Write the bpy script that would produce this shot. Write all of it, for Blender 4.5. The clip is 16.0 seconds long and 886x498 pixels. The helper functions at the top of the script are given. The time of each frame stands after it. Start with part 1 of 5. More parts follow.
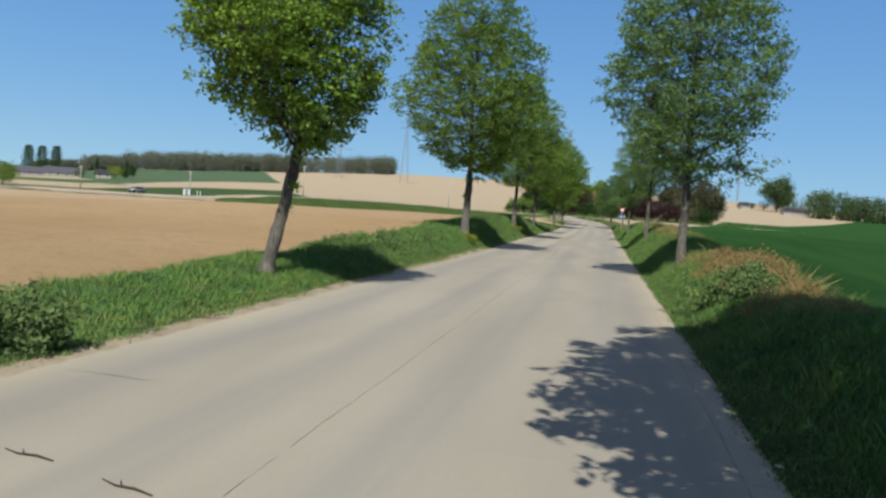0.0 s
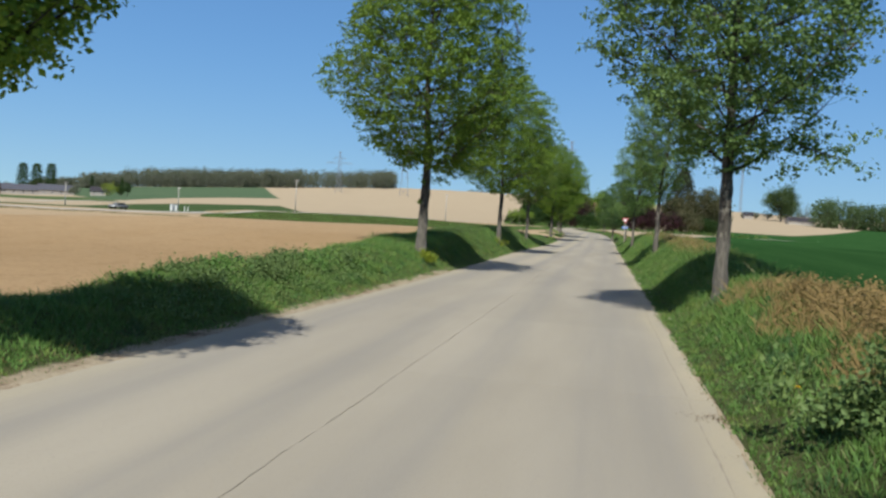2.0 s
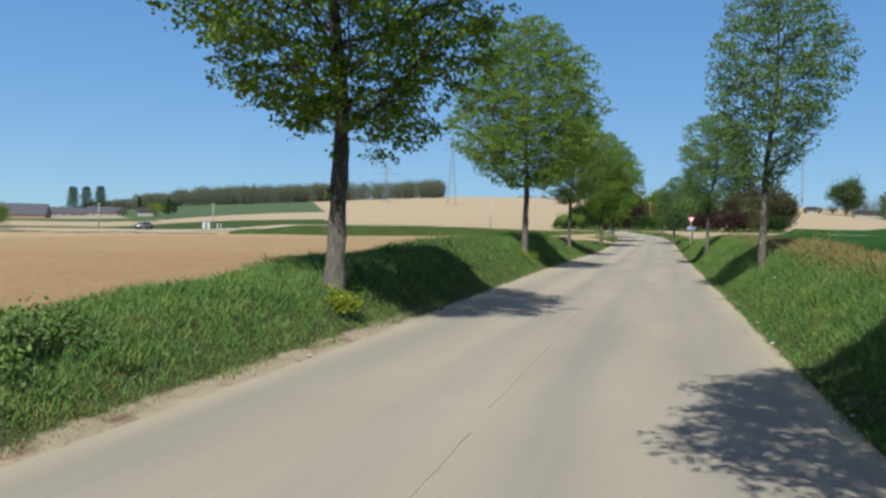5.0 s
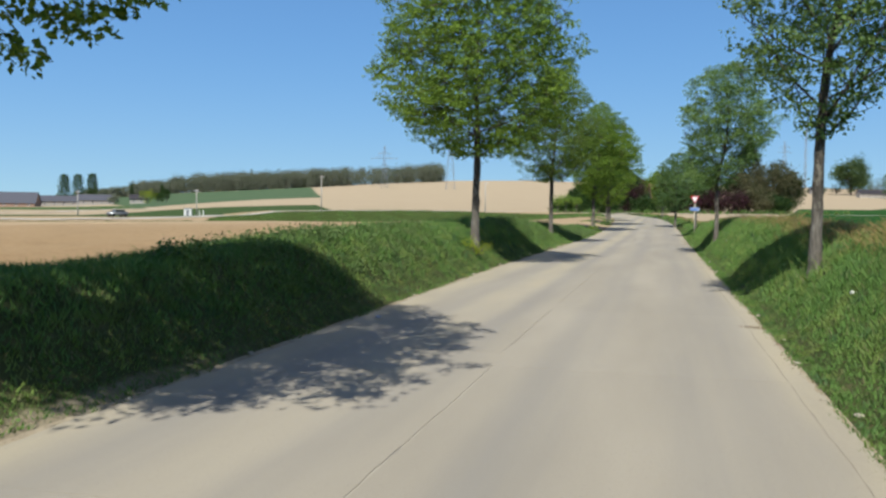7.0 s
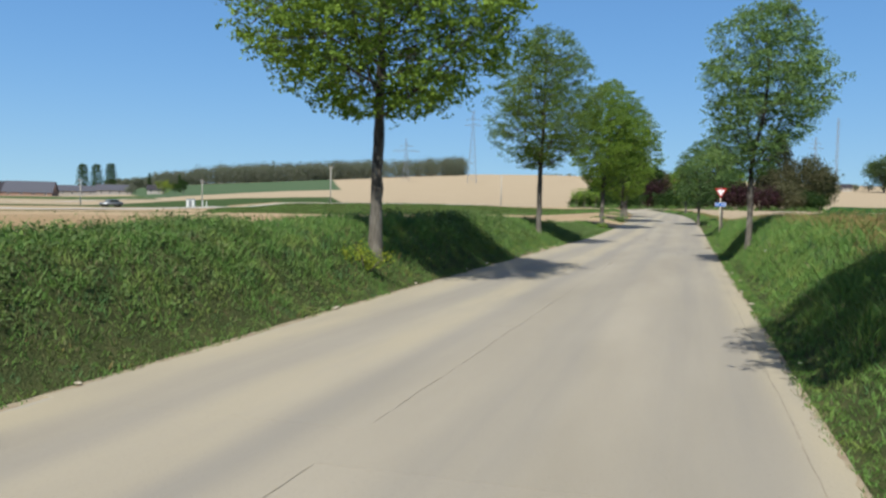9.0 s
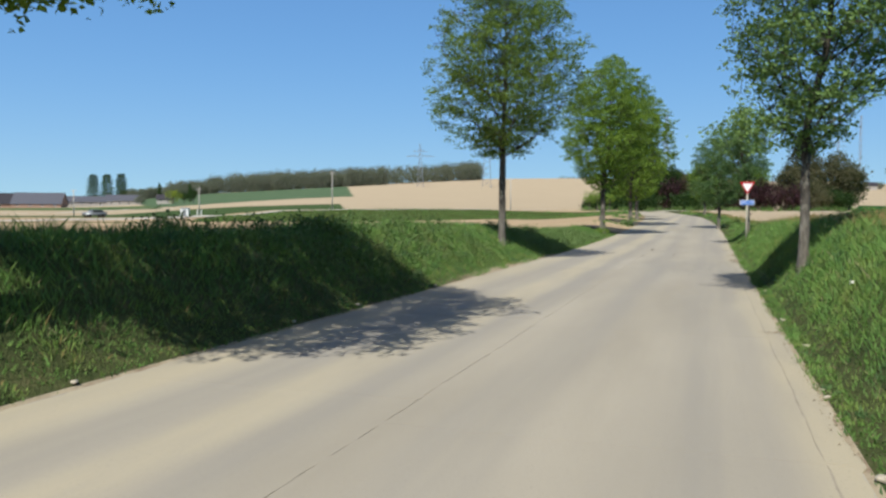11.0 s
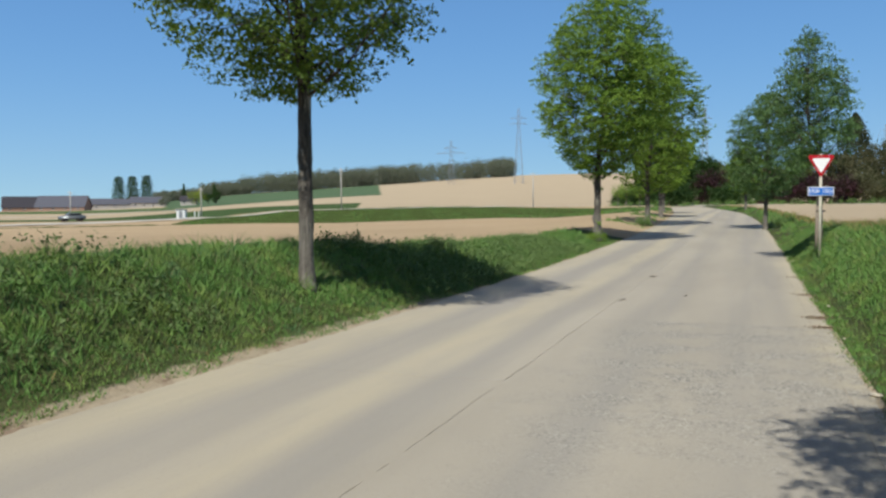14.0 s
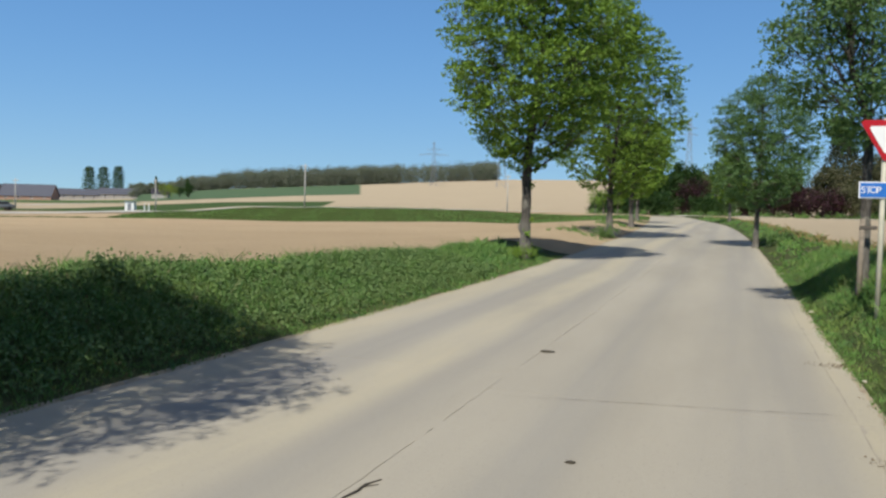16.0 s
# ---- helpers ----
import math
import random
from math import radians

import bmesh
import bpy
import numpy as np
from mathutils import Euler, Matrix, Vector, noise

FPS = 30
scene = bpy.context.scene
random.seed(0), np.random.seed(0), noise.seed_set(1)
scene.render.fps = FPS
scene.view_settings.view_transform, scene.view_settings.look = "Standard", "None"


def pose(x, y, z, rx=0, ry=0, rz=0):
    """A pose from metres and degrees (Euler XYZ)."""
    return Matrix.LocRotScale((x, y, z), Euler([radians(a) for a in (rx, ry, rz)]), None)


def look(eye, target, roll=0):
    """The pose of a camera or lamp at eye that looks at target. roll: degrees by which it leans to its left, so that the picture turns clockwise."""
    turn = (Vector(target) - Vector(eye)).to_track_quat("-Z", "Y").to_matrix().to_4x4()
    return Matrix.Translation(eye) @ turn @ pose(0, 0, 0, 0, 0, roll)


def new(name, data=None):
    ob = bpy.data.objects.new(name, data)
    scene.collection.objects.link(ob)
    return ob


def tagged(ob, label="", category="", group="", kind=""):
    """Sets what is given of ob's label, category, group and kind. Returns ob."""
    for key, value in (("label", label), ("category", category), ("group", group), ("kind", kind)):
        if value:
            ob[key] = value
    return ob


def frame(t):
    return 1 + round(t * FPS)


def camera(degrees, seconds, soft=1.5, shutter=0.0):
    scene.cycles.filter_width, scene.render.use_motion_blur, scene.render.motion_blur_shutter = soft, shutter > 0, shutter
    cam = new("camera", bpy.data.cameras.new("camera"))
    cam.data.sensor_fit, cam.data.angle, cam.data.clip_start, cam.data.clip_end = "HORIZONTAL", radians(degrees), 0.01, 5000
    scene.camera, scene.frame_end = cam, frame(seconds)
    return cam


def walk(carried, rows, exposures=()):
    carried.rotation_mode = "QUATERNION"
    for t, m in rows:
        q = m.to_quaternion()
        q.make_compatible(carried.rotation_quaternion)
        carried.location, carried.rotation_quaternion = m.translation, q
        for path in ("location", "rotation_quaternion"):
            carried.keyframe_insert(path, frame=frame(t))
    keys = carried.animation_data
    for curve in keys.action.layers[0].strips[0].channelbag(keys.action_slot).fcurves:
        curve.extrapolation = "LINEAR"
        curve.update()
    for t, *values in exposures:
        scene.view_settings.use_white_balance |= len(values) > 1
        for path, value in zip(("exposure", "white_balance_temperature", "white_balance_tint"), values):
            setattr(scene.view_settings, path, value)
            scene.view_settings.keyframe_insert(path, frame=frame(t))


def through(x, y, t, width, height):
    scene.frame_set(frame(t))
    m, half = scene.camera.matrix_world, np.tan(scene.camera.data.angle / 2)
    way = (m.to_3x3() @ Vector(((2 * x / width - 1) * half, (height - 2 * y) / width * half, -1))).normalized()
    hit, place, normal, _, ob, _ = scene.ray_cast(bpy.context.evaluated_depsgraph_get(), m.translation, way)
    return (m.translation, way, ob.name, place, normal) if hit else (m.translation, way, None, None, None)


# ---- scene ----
cam = camera(57.0, 16.0, soft=2.6)
PATH = [
    (0, (1.381, 2.614, 1.622), (1.353, 4.612, 1.522), 4.1),
    (0.5, (1.744, 4.576, 1.641), (1.698, 6.573, 1.539), 1.8),
    (1, (2.2, 6.606, 1.639), (2.145, 8.603, 1.551), 1.9),
    (1.5, (2.615, 8.616, 1.653), (2.566, 10.614, 1.579), 2.8),
    (2, (2.964, 10.727, 1.602), (2.927, 12.726, 1.535), 3.4),
    (2.5, (3.272, 12.799, 1.573), (3.237, 14.798, 1.511), 1.6),
    (3, (3.529, 14.778, 1.591), (3.45, 16.776, 1.539), 3.3),
    (5.5, (5.095, 25.764, 1.686), (4.907, 27.755, 1.634), 0.6),
    (6, (5.509, 27.852, 1.692), (5.318, 29.841, 1.62), 0.1),
    (6.5, (5.906, 29.916, 1.707), (5.741, 31.907, 1.622), 1.2),
    (7, (6.463, 32.347, 1.677), (6.293, 34.337, 1.587), 0.6),
    (7.5, (7.024, 34.779, 1.683), (6.846, 36.768, 1.584), 1.4),
    (8, (7.518, 37.025, 1.648), (7.324, 39.013, 1.551), 1.2),
    (8.5, (8.079, 39.291, 1.639), (7.869, 41.277, 1.538), 0.3),
    (9, (8.564, 41.715, 1.671), (8.336, 43.699, 1.565), 1.2),
    (11.5, (10.897, 54.264, 1.618), (10.614, 56.241, 1.526), 0.3),
    (12, (11.331, 56.852, 1.644), (11.046, 58.828, 1.534), 2.6),
    (12.5, (11.776, 59.439, 1.665), (11.48, 61.414, 1.559), 2.0),
    (13, (12.219, 61.927, 1.641), (11.901, 63.899, 1.549), 0.6),
    (13.5, (12.7, 64.494, 1.657), (12.349, 66.461, 1.566), -0.1),
    (14, (13.119, 67.09, 1.707), (12.755, 69.055, 1.608), -0.5),
    (14.5, (13.511, 69.654, 1.711), (13.149, 71.618, 1.601), 0.1),
    (15, (13.902, 72.146, 1.696), (13.55, 74.112, 1.586), 0.4),
    (15.5, (14.371, 74.874, 1.707), (14.007, 76.839, 1.609), 0.0),
    (16, (14.832, 77.707, 1.648), (14.508, 79.679, 1.555), 1.4),
]
LIGHT = [(0, -.06), (3, -.04), (6, -.03), (6.5, -.04), (7, .06), (7.5, .05), (8, .14), (8.5, .05), (9, .04), (11.5, .09), (12.5, .13), (13, .02), (14, -.04), (16, -.05)]
walk(cam, [(t, look(eye, target, roll)) for t, eye, target, roll in PATH], LIGHT)
# Everything is laid out along the road: u metres to its right, s metres ahead, z up.
ROAD = pose(1.381, 2.614, 0, 0, 0, -10.155)


def ease(x, a, b):
    k = np.clip((x - a) / (b - a), 0, 1)
    return k * k * (3 - 2 * k)


def bend(s):
    """Sideways shift of the road where it swings to the left."""
    return -0.0007 * np.clip(s - 100, 0, 50) ** 2 - 0.09 * np.clip(s - 150, 0, 200)


def road_profile(s):
    return np.interp(s, [88, 99, 110, 129, 147, 165, 200, 240, 300], [0, .15, .35, .7, 1.0, 1.15, 1.35, 1.6, 2.0])


def road_z(s):
    """The road's height, with the changes of slope rounded off."""
    s = np.asarray(s, float)
    return sum(road_profile(s + d) for d in np.linspace(-9, 9, 13)) / 13


def left_edge(s):
    return -4.78 - 0.5 * ease(s, 30, 60)


def right_edge(s):
    return 1.28 - 0.12 * ease(s, 92, 112)


def left_bank(s):
    return np.interp(s, [-20, 7, 11, 14, 17, 19, 22, 27, 32, 37, 41, 45, 50, 58, 68, 75, 79, 83, 86, 90, 98, 110, 150], [0, 0, .12, .28, .27, .29, .43, .52, .69, 0.98, 1.03, 1.11, 1.23, 1.22, 1.2, 1.14, 1.0, .83, .70, .54, .40, .4, .3])


def left_foot(s):
    """How far from the road the left bank reaches its crest."""
    return np.interp(s, [20, 32, 62, 72, 80], [1.85, 1.45, 1.45, 2.3, 2.6])


def right_bank(s):
    return np.interp(s, [-20, 5, 12, 20, 25, 32, 40, 50, 60, 77, 92, 105, 120, 150], [.5, .52, .6, .75, .85, 1.1, 1.3, 1.4, 1.45, 1.35, .95, .55, .35, .3])


def far_z(u, s):
    """The rolling country away from the road."""
    r = np.hypot(u, s - 76)
    az = np.degrees(np.arctan2(u, s - 76))
    rise = np.interp(az, [-70, -52, -47, -42, -36, -26, -16, -10, 0, 9, 16, 30, 60], [.3, .1, 0, .4, 1.05, 1.7, 2.3, 2.35, 2.2, 1.9, 1.65, 1.3, 1.0])
    climb = np.interp(r, [165, 250, 400, 600, 900, 1100], [0, .17, .38, .62, .93, 1.0])
    dip = np.interp(az, [-75, -45, -30, -10, 5], [1.35, 1.25, 1.02, .55, .12]) * np.interp(r, [20, 60, 80, 118, 150, 172, 200], [1.5, 1.4, 1.18, 1, .42, .08, 0])
    dip = dip + 0.55 * np.interp(az, [-39, -33], [1, 0]) * np.interp(r, [150, 180, 230, 330], [0, 1, 1, 0])
    return 1.65 + np.minimum(r, 1150) * np.tan(np.radians(rise * climb - dip)) - 0.004 * np.clip(r - 1150, 0, None)


def ground_z(u, s):
    u, s = np.asarray(u, float), np.asarray(s, float)
    d = u - bend(s) * (1 - ease(np.abs(u), 40, 90))
    zr = road_z(s)
    dl, dr = left_edge(s) - d, d - right_edge(s)
    bank_l = left_bank(s) * ease(dl, -0.1, left_foot(s)) - 0.12 * ease(dl, 2.4, 3.6) - 0.9 * ease(s, 85, 130) * ease(dl, 2.4, 16) * (1 - ease(s, 195, 225))
    bank_r = right_bank(s) * np.sin(np.clip((dr - 0.22) / np.interp(s, [28, 38, 52, 60], [1.5, 2.2, 2.2, 1.55]), 0, 1) * np.pi / 2) ** 1.1 - 0.1 * ease(dr, 1.8, 3.5)
    near = zr + np.where(dl > 0, bank_l, np.where(dr > 0, bank_r, -0.10 + 0.096 * ease(np.maximum(dl, dr), -0.3, 0)))
    out = np.maximum(dl, dr)
    away = np.where(dl > 0, ease(out, 3, 48), ease(out, 10, 150))
    away = np.maximum(away, ease(s, 230, 330))
    wave = 0.05 * np.sin(u * .31 + s * .17) * ease(out, 4, 12) + 0.05 * np.sin(s * .9 + 1.3 * np.sin(s * .37)) * ease(out, .5, 1.5) * (1 - ease(out, 3, 5))
    return near * (1 - away) + far_z(u, s) * away + wave


def on_ground(u, s):
    return float(ground_z(u, s))


# ---- light ----
SUN_ELEVATION, SUN_HEADING = 48.0, 190.8     # heading clockwise from +y
world = bpy.data.worlds.new("sky")
scene.world = world
world.use_nodes = True
wn = world.node_tree
sky = wn.nodes.new("ShaderNodeTexSky")
sky.sky_type, sky.sun_disc = "NISHITA", False
sky.sun_elevation, sky.sun_rotation = radians(SUN_ELEVATION), radians(SUN_HEADING)
sky.altitude, sky.air_density, sky.dust_density, sky.ozone_density = 0, 0.75, 0.8, 1.0
upward = wn.nodes.new("ShaderNodeSeparateXYZ")
wn.links.new(wn.nodes.new("ShaderNodeTexCoord").outputs["Generated"], upward.inputs[0])
air = sky.outputs[0]
# a thin even veil of high cloud, deep spring blue low in the sky, and pale haze along the horizon
for tone, power, most in (((2.2, 2.1, 2.7, 1), 0.0, 0.7), ((0.8, 4.5, 11.6, 1), 1.5, 0.95), ((5.75, 8.9, 10.0, 1), 7.0, 0.9)):
    haze = wn.nodes.new("ShaderNodeMix")
    haze.data_type, haze.blend_type = "RGBA", "MIX"
    haze.inputs[7].default_value = tone
    thin = upward.outputs[2]
    for op, b in (("MAXIMUM", 0.0), ("SUBTRACT", None), ("POWER", power), ("MULTIPLY", most)):
        n = wn.nodes.new("ShaderNodeMath")
        n.operation = op
        first, second = (1, 0) if b is None else (0, 1)
        n.inputs[second].default_value = 1.0 if b is None else b
        wn.links.new(thin, n.inputs[first])
        thin = n.outputs[0]
    wn.links.new(thin, haze.inputs[0])
    wn.links.new(air, haze.inputs[6])
    air = haze.outputs[2]
wn.links.new(air, wn.nodes["Background"].inputs[0])
wn.nodes["Background"].inputs[1].default_value = 0.078
sun = new("sun", bpy.data.lights.new("sun", "SUN"))
sun.data.energy, sun.data.angle, sun.data.color = 5.0, radians(0.53), (0.985, 0.945, 0.865)
aim = Vector((-math.sin(radians(SUN_HEADING)) * math.cos(radians(SUN_ELEVATION)), -math.cos(radians(SUN_HEADING)) * math.cos(radians(SUN_ELEVATION)), -math.sin(radians(SUN_ELEVATION))))
sun.matrix_world = look((0, 0, 60), Vector((0, 0, 60)) + aim)


# ---- materials ----
class Shade:
    """A small node builder round one principled surface."""

    def __init__(self, name, rough=0.8, metal=0.0, spec=0.3):
        self.mat = bpy.data.materials.new(name)
        self.mat.use_nodes = True
        self.t = self.mat.node_tree
        self.p = self.t.nodes["Principled BSDF"]
        self.p.inputs["Roughness"].default_value = rough
        self.p.inputs["Metallic"].default_value = metal
        self.p.inputs["Specular IOR Level"].default_value = spec

    def node(self, kind, **ins):
        n = self.t.nodes.new("ShaderNode" + kind)
        for k, v in ins.items():
            self.put(n, k.replace("_", " "), v)
        return n

    def put(self, n, key, v):
        socket = n.inputs[int(key[1:])] if key[0] == "i" and key[1:].isdigit() else n.inputs[key]
        if isinstance(v, bpy.types.NodeSocket):
            self.t.links.new(v, socket)
        else:
            socket.default_value = v

    def where(self):
        """Place along the road: a vector of u, s, z."""
        g = self.node("NewGeometry")
        m = self.node("Mapping", Vector=g.outputs["Position"])
        m.vector_type = "TEXTURE"
        m.inputs["Location"].default_value = (1.381, 2.614, 0)
        m.inputs["Rotation"].default_value = (0, 0, radians(-10.155))
        return m.outputs[0]

    def split(self, v):
        return self.node("SeparateXYZ", i0=v).outputs

    def scaled(self, v, x, y, z):
        return self.node("Mapping", Vector=v, Scale=(x, y, z)).outputs[0]

    def noise(self, v, scale, detail=4, rough=0.6, out=0):
        return self.node("TexNoise", Vector=v, Scale=scale, Detail=detail, Roughness=rough).outputs[out]

    def math(self, op, a, b=0.0, clamp=False):
        n = self.node("Math", i0=a, i1=b)
        n.operation, n.use_clamp = op, clamp
        return n.outputs[0]

    def span(self, x, a, b, lo=0.0, hi=1.0):
        """Smooth step of x from a to b."""
        n = self.node("MapRange", Value=x)
        n.interpolation_type = "SMOOTHSTEP"
        for k, val in zip(("From Min", "From Max", "To Min", "To Max"), (a, b, lo, hi)):
            n.inputs[k].default_value = val
        return n.outputs[0]

    def span_line(self, x, a, b, lo, hi):
        """Straight ramp of x from a to b."""
        n = self.node("MapRange", Value=x)
        for k, val in zip(("From Min", "From Max", "To Min", "To Max"), (a, b, lo, hi)):
            n.inputs[k].default_value = val
        return n.outputs[0]

    def both(self, a, b):
        return self.math("MULTIPLY", a, b)

    def blend(self, f, a, b, how="MIX"):
        n = self.t.nodes.new("ShaderNodeMix")
        n.data_type, n.blend_type = "RGBA", how
        for key, v in ((0, f), (6, a), (7, b)):
            if isinstance(v, bpy.types.NodeSocket):
                self.t.links.new(v, n.inputs[key])
            else:
                n.inputs[key].default_value = v if key == 0 else (*v, 1) if len(v) == 3 else v
        return n.outputs[2]

    def tint(self, value, *stops):
        r = self.node("ValToRGB", Fac=value)
        e = r.color_ramp.elements
        while len(e) < len(stops):
            e.new(0.5)
        for el, (pos, col) in zip(e, stops):
            el.position, el.color = pos, (*col, 1)
        return r.outputs[0]

    def colour(self, c):
        self.put(self.p, "Base Color", c if isinstance(c, bpy.types.NodeSocket) else (*c, 1))
        return self

    def bump(self, h, strength, dist):
        self.put(self.p, "Normal", self.node("Bump", Strength=strength, Distance=dist, Height=h).outputs[0])
        return self


def plain(name, col, rough=0.7, metal=0.0, vary=0.15, scale=6.0):
    k = Shade(name, rough, metal)
    g = k.node("TexCoord").outputs["Object"]
    n = k.noise(g, scale)
    k.colour(k.tint(n, (0.3, [c * (1 - vary) for c in col]), (0.7, [min(1, c * (1 + vary)) for c in col])))
    return k.bump(n, 0.15, 0.01).mat


def leaf_paint(name, dark, light, through=0.4, dead=None, mottle=None, soft=0.0):
    """soft: how far the blades or leaves shade like the whole cushion that they form."""
    k = Shade(name, 0.6, 0, 0.18)
    if soft:
        lifted = k.node("VectorMath", i0=k.node("NewGeometry").outputs["Normal"], i1=(1 - soft, 1 - soft, 1 - soft))
        lifted.operation = "MULTIPLY"
        lifted = k.node("VectorMath", i0=lifted.outputs[0], i1=(0, 0, soft))
        k.put(k.p, "Normal", k.node("VectorMath", i0=lifted.outputs[0]).outputs[0])
        k.p.inputs["Normal"].links[0].from_node.operation = "NORMALIZE"
    isl = k.node("NewGeometry").outputs["Random Per Island"]
    ob = k.node("ObjectInfo").outputs["Random"]
    big = k.noise(k.where(), 0.55, 2)
    c = k.tint(isl, (0.0, dark), (0.55, [(a + b) / 2 for a, b in zip(dark, light)]), (1.0, light))
    c = k.blend(k.span(big, 0.35, 0.7), c, k.blend(0.55, c, light), "MIX")
    if mottle:
        c = k.blend(k.span(k.noise(k.where(), 1.7, 4, 0.65), 0.46, 0.66, 0, 0.85), c, mottle)
        c = k.blend(k.span(k.noise(k.where(), 0.9, 5, 0.7), 0.54, 0.66, 0, 0.5), c, (0.09, 0.105, 0.036))
        c = k.blend(k.span(k.noise(k.scaled(k.where(), 1, 0.6, 1), 2.7, 4, 0.6), 0.54, 0.66, 0, 0.75), c, (0.050, 0.118, 0.048))
    if dead:
        c = k.blend(k.span(isl, 0.94, 0.96), c, dead)
    hue = k.node("HueSaturation", Color=c, Value=k.span(ob, 0, 1, 0.88, 1.12))
    k.colour(hue.outputs[0])
    tr = k.node("BsdfTranslucent", Color=k.blend(0.6, hue.outputs[0], (0.24, 0.44, 0.05), "MIX"))
    mix = k.node("MixShader", Fac=through, i1=k.p.outputs[0], i2=tr.outputs[0])
    k.t.links.new(mix.outputs[0], k.t.nodes["Material Output"].inputs[0])
    return k.mat


def bark_paint(name, dark, light):
    k = Shade(name, 0.9)
    g = k.node("TexCoord").outputs["Object"]
    ridge = k.noise(k.scaled(g, 9, 9, 1.6), 3.0, 6, 0.7)
    patch = k.noise(k.scaled(g, 1.6, 1.6, 1), 3.0, 5, 0.65)
    c = k.tint(ridge, (0.35, dark), (0.65, light))
    c = k.blend(k.span(patch, 0.53, 0.62, 0, 0.8), c, k.tint(ridge, (0.35, (0.12, 0.11, 0.085)), (0.65, (0.30, 0.28, 0.23))))
    low = k.math("ADD", k.split(g)[2], k.math("MULTIPLY", k.math("SUBTRACT", patch, 0.5), 1.6))
    c = k.blend(k.span(low, 1.5, 0.8, 0, 0.42), c, k.tint(ridge, (0.35, (0.17, 0.155, 0.125)), (0.65, (0.36, 0.335, 0.28))))
    return k.colour(c).bump(ridge, 0.9, 0.03).mat


def concrete_paint():
    k = Shade("road_concrete", 0.85)
    w = k.where()
    u, s, _ = k.split(w)
    rnd = k.node("ObjectInfo").outputs["Random"]
    streak = k.noise(k.scaled(w, 1.6, 0.05, 1), 1.0, 4)
    blotch = k.noise(k.scaled(w, 0.7, 0.13, 1), 1.0, 5, 0.55)
    grit = k.noise(w, 38, 3, 0.7)
    fine = k.noise(w, 170, 2, 0.7)
    wob = k.math("ADD", u, k.math("MULTIPLY", k.math("SUBTRACT", k.noise(k.scaled(w, 0.3, 0.12, 1), 1.0, 2), 0.5), 0.7))
    c = k.tint(blotch, (0.3, (0.328, 0.297, 0.234)), (0.7, (0.404, 0.366, 0.289)))
    # darker wheel tracks, sandy crown and margins
    tracks = 0.0
    for mid, half in ((-4.0, 0.42), (-2.55, 0.28), (-1.25, 0.34), (0.34, 0.56)):
        tracks = k.math("ADD", tracks, k.span(k.math("ABSOLUTE", k.math("SUBTRACT", wob, mid)), half * 1.5, half * 0.3))
    c = k.blend(k.both(k.math("MINIMUM", tracks, 1.0), k.span(streak, 0.3, 0.75, 0.15, 0.7)), c, (0.272, 0.258, 0.226))
    sand = k.math("ADD", k.span(wob, -4.1, -4.75), k.span(wob, 0.75, 1.15), True)
    sand = k.math("MAXIMUM", sand, k.both(k.span(k.math("ABSOLUTE", k.math("SUBTRACT", wob, -3.2)), 0.5, 0.1), k.span(s, 25, 60)))
    c = k.blend(k.both(sand, k.span(k.noise(k.scaled(w, 1, 0.16, 1), 2.2, 5), 0.3, 0.7, 0.25, 0.75)), c, (0.465, 0.41, 0.285))
    c = k.blend(k.span(grit, 0.58, 0.70, 0, 0.5), c, (0.22, 0.205, 0.17))
    c = k.blend(k.span(fine, 0.58, 0.72, 0, 0.4), c, (0.55, 0.51, 0.43))
    # scaled surface where the stones of the mix show
    edge = k.math("MULTIPLY", k.math("SUBTRACT", k.noise(w, 1.3, 5, 0.7), 0.5), 5.0)
    ss = k.math("ADD", s, edge)
    rough_patch = k.both(k.both(k.span(ss, 69, 74), k.span(s, 78.0, 77.9)), k.both(k.span(k.math("ADD", u, k.math("MULTIPLY", edge, 0.3)), -2.0, -1.0), k.span(k.noise(w, 1.7, 5, 0.7), 0.38, 0.6)))
    scaled_spots = k.span(k.noise(w, 0.8, 6, 0.7), 0.655, 0.74, 0, 0.5)
    stones = k.node("TexVoronoi", Vector=w, Scale=55.0)
    pick = k.split(stones.outputs["Color"])[0]
    worn = k.both(k.math("MAXIMUM", scaled_spots, rough_patch), 0.85)
    c = k.blend(worn, c, k.tint(pick, (0.0, (0.11, 0.11, 0.095)), (0.3, (0.27, 0.255, 0.215)), (0.8, (0.37, 0.345, 0.285)), (1.0, (0.52, 0.49, 0.42))))
    val = k.node("HueSaturation", Color=c, Value=k.span(rnd, 0, 1, 0.985, 1.015))
    k.colour(val.outputs[0])
    h = k.math("ADD", k.math("MULTIPLY", grit, 0.6), k.math("MULTIPLY", fine, 0.4))
    return k.bump(h, 0.35, 0.006).mat


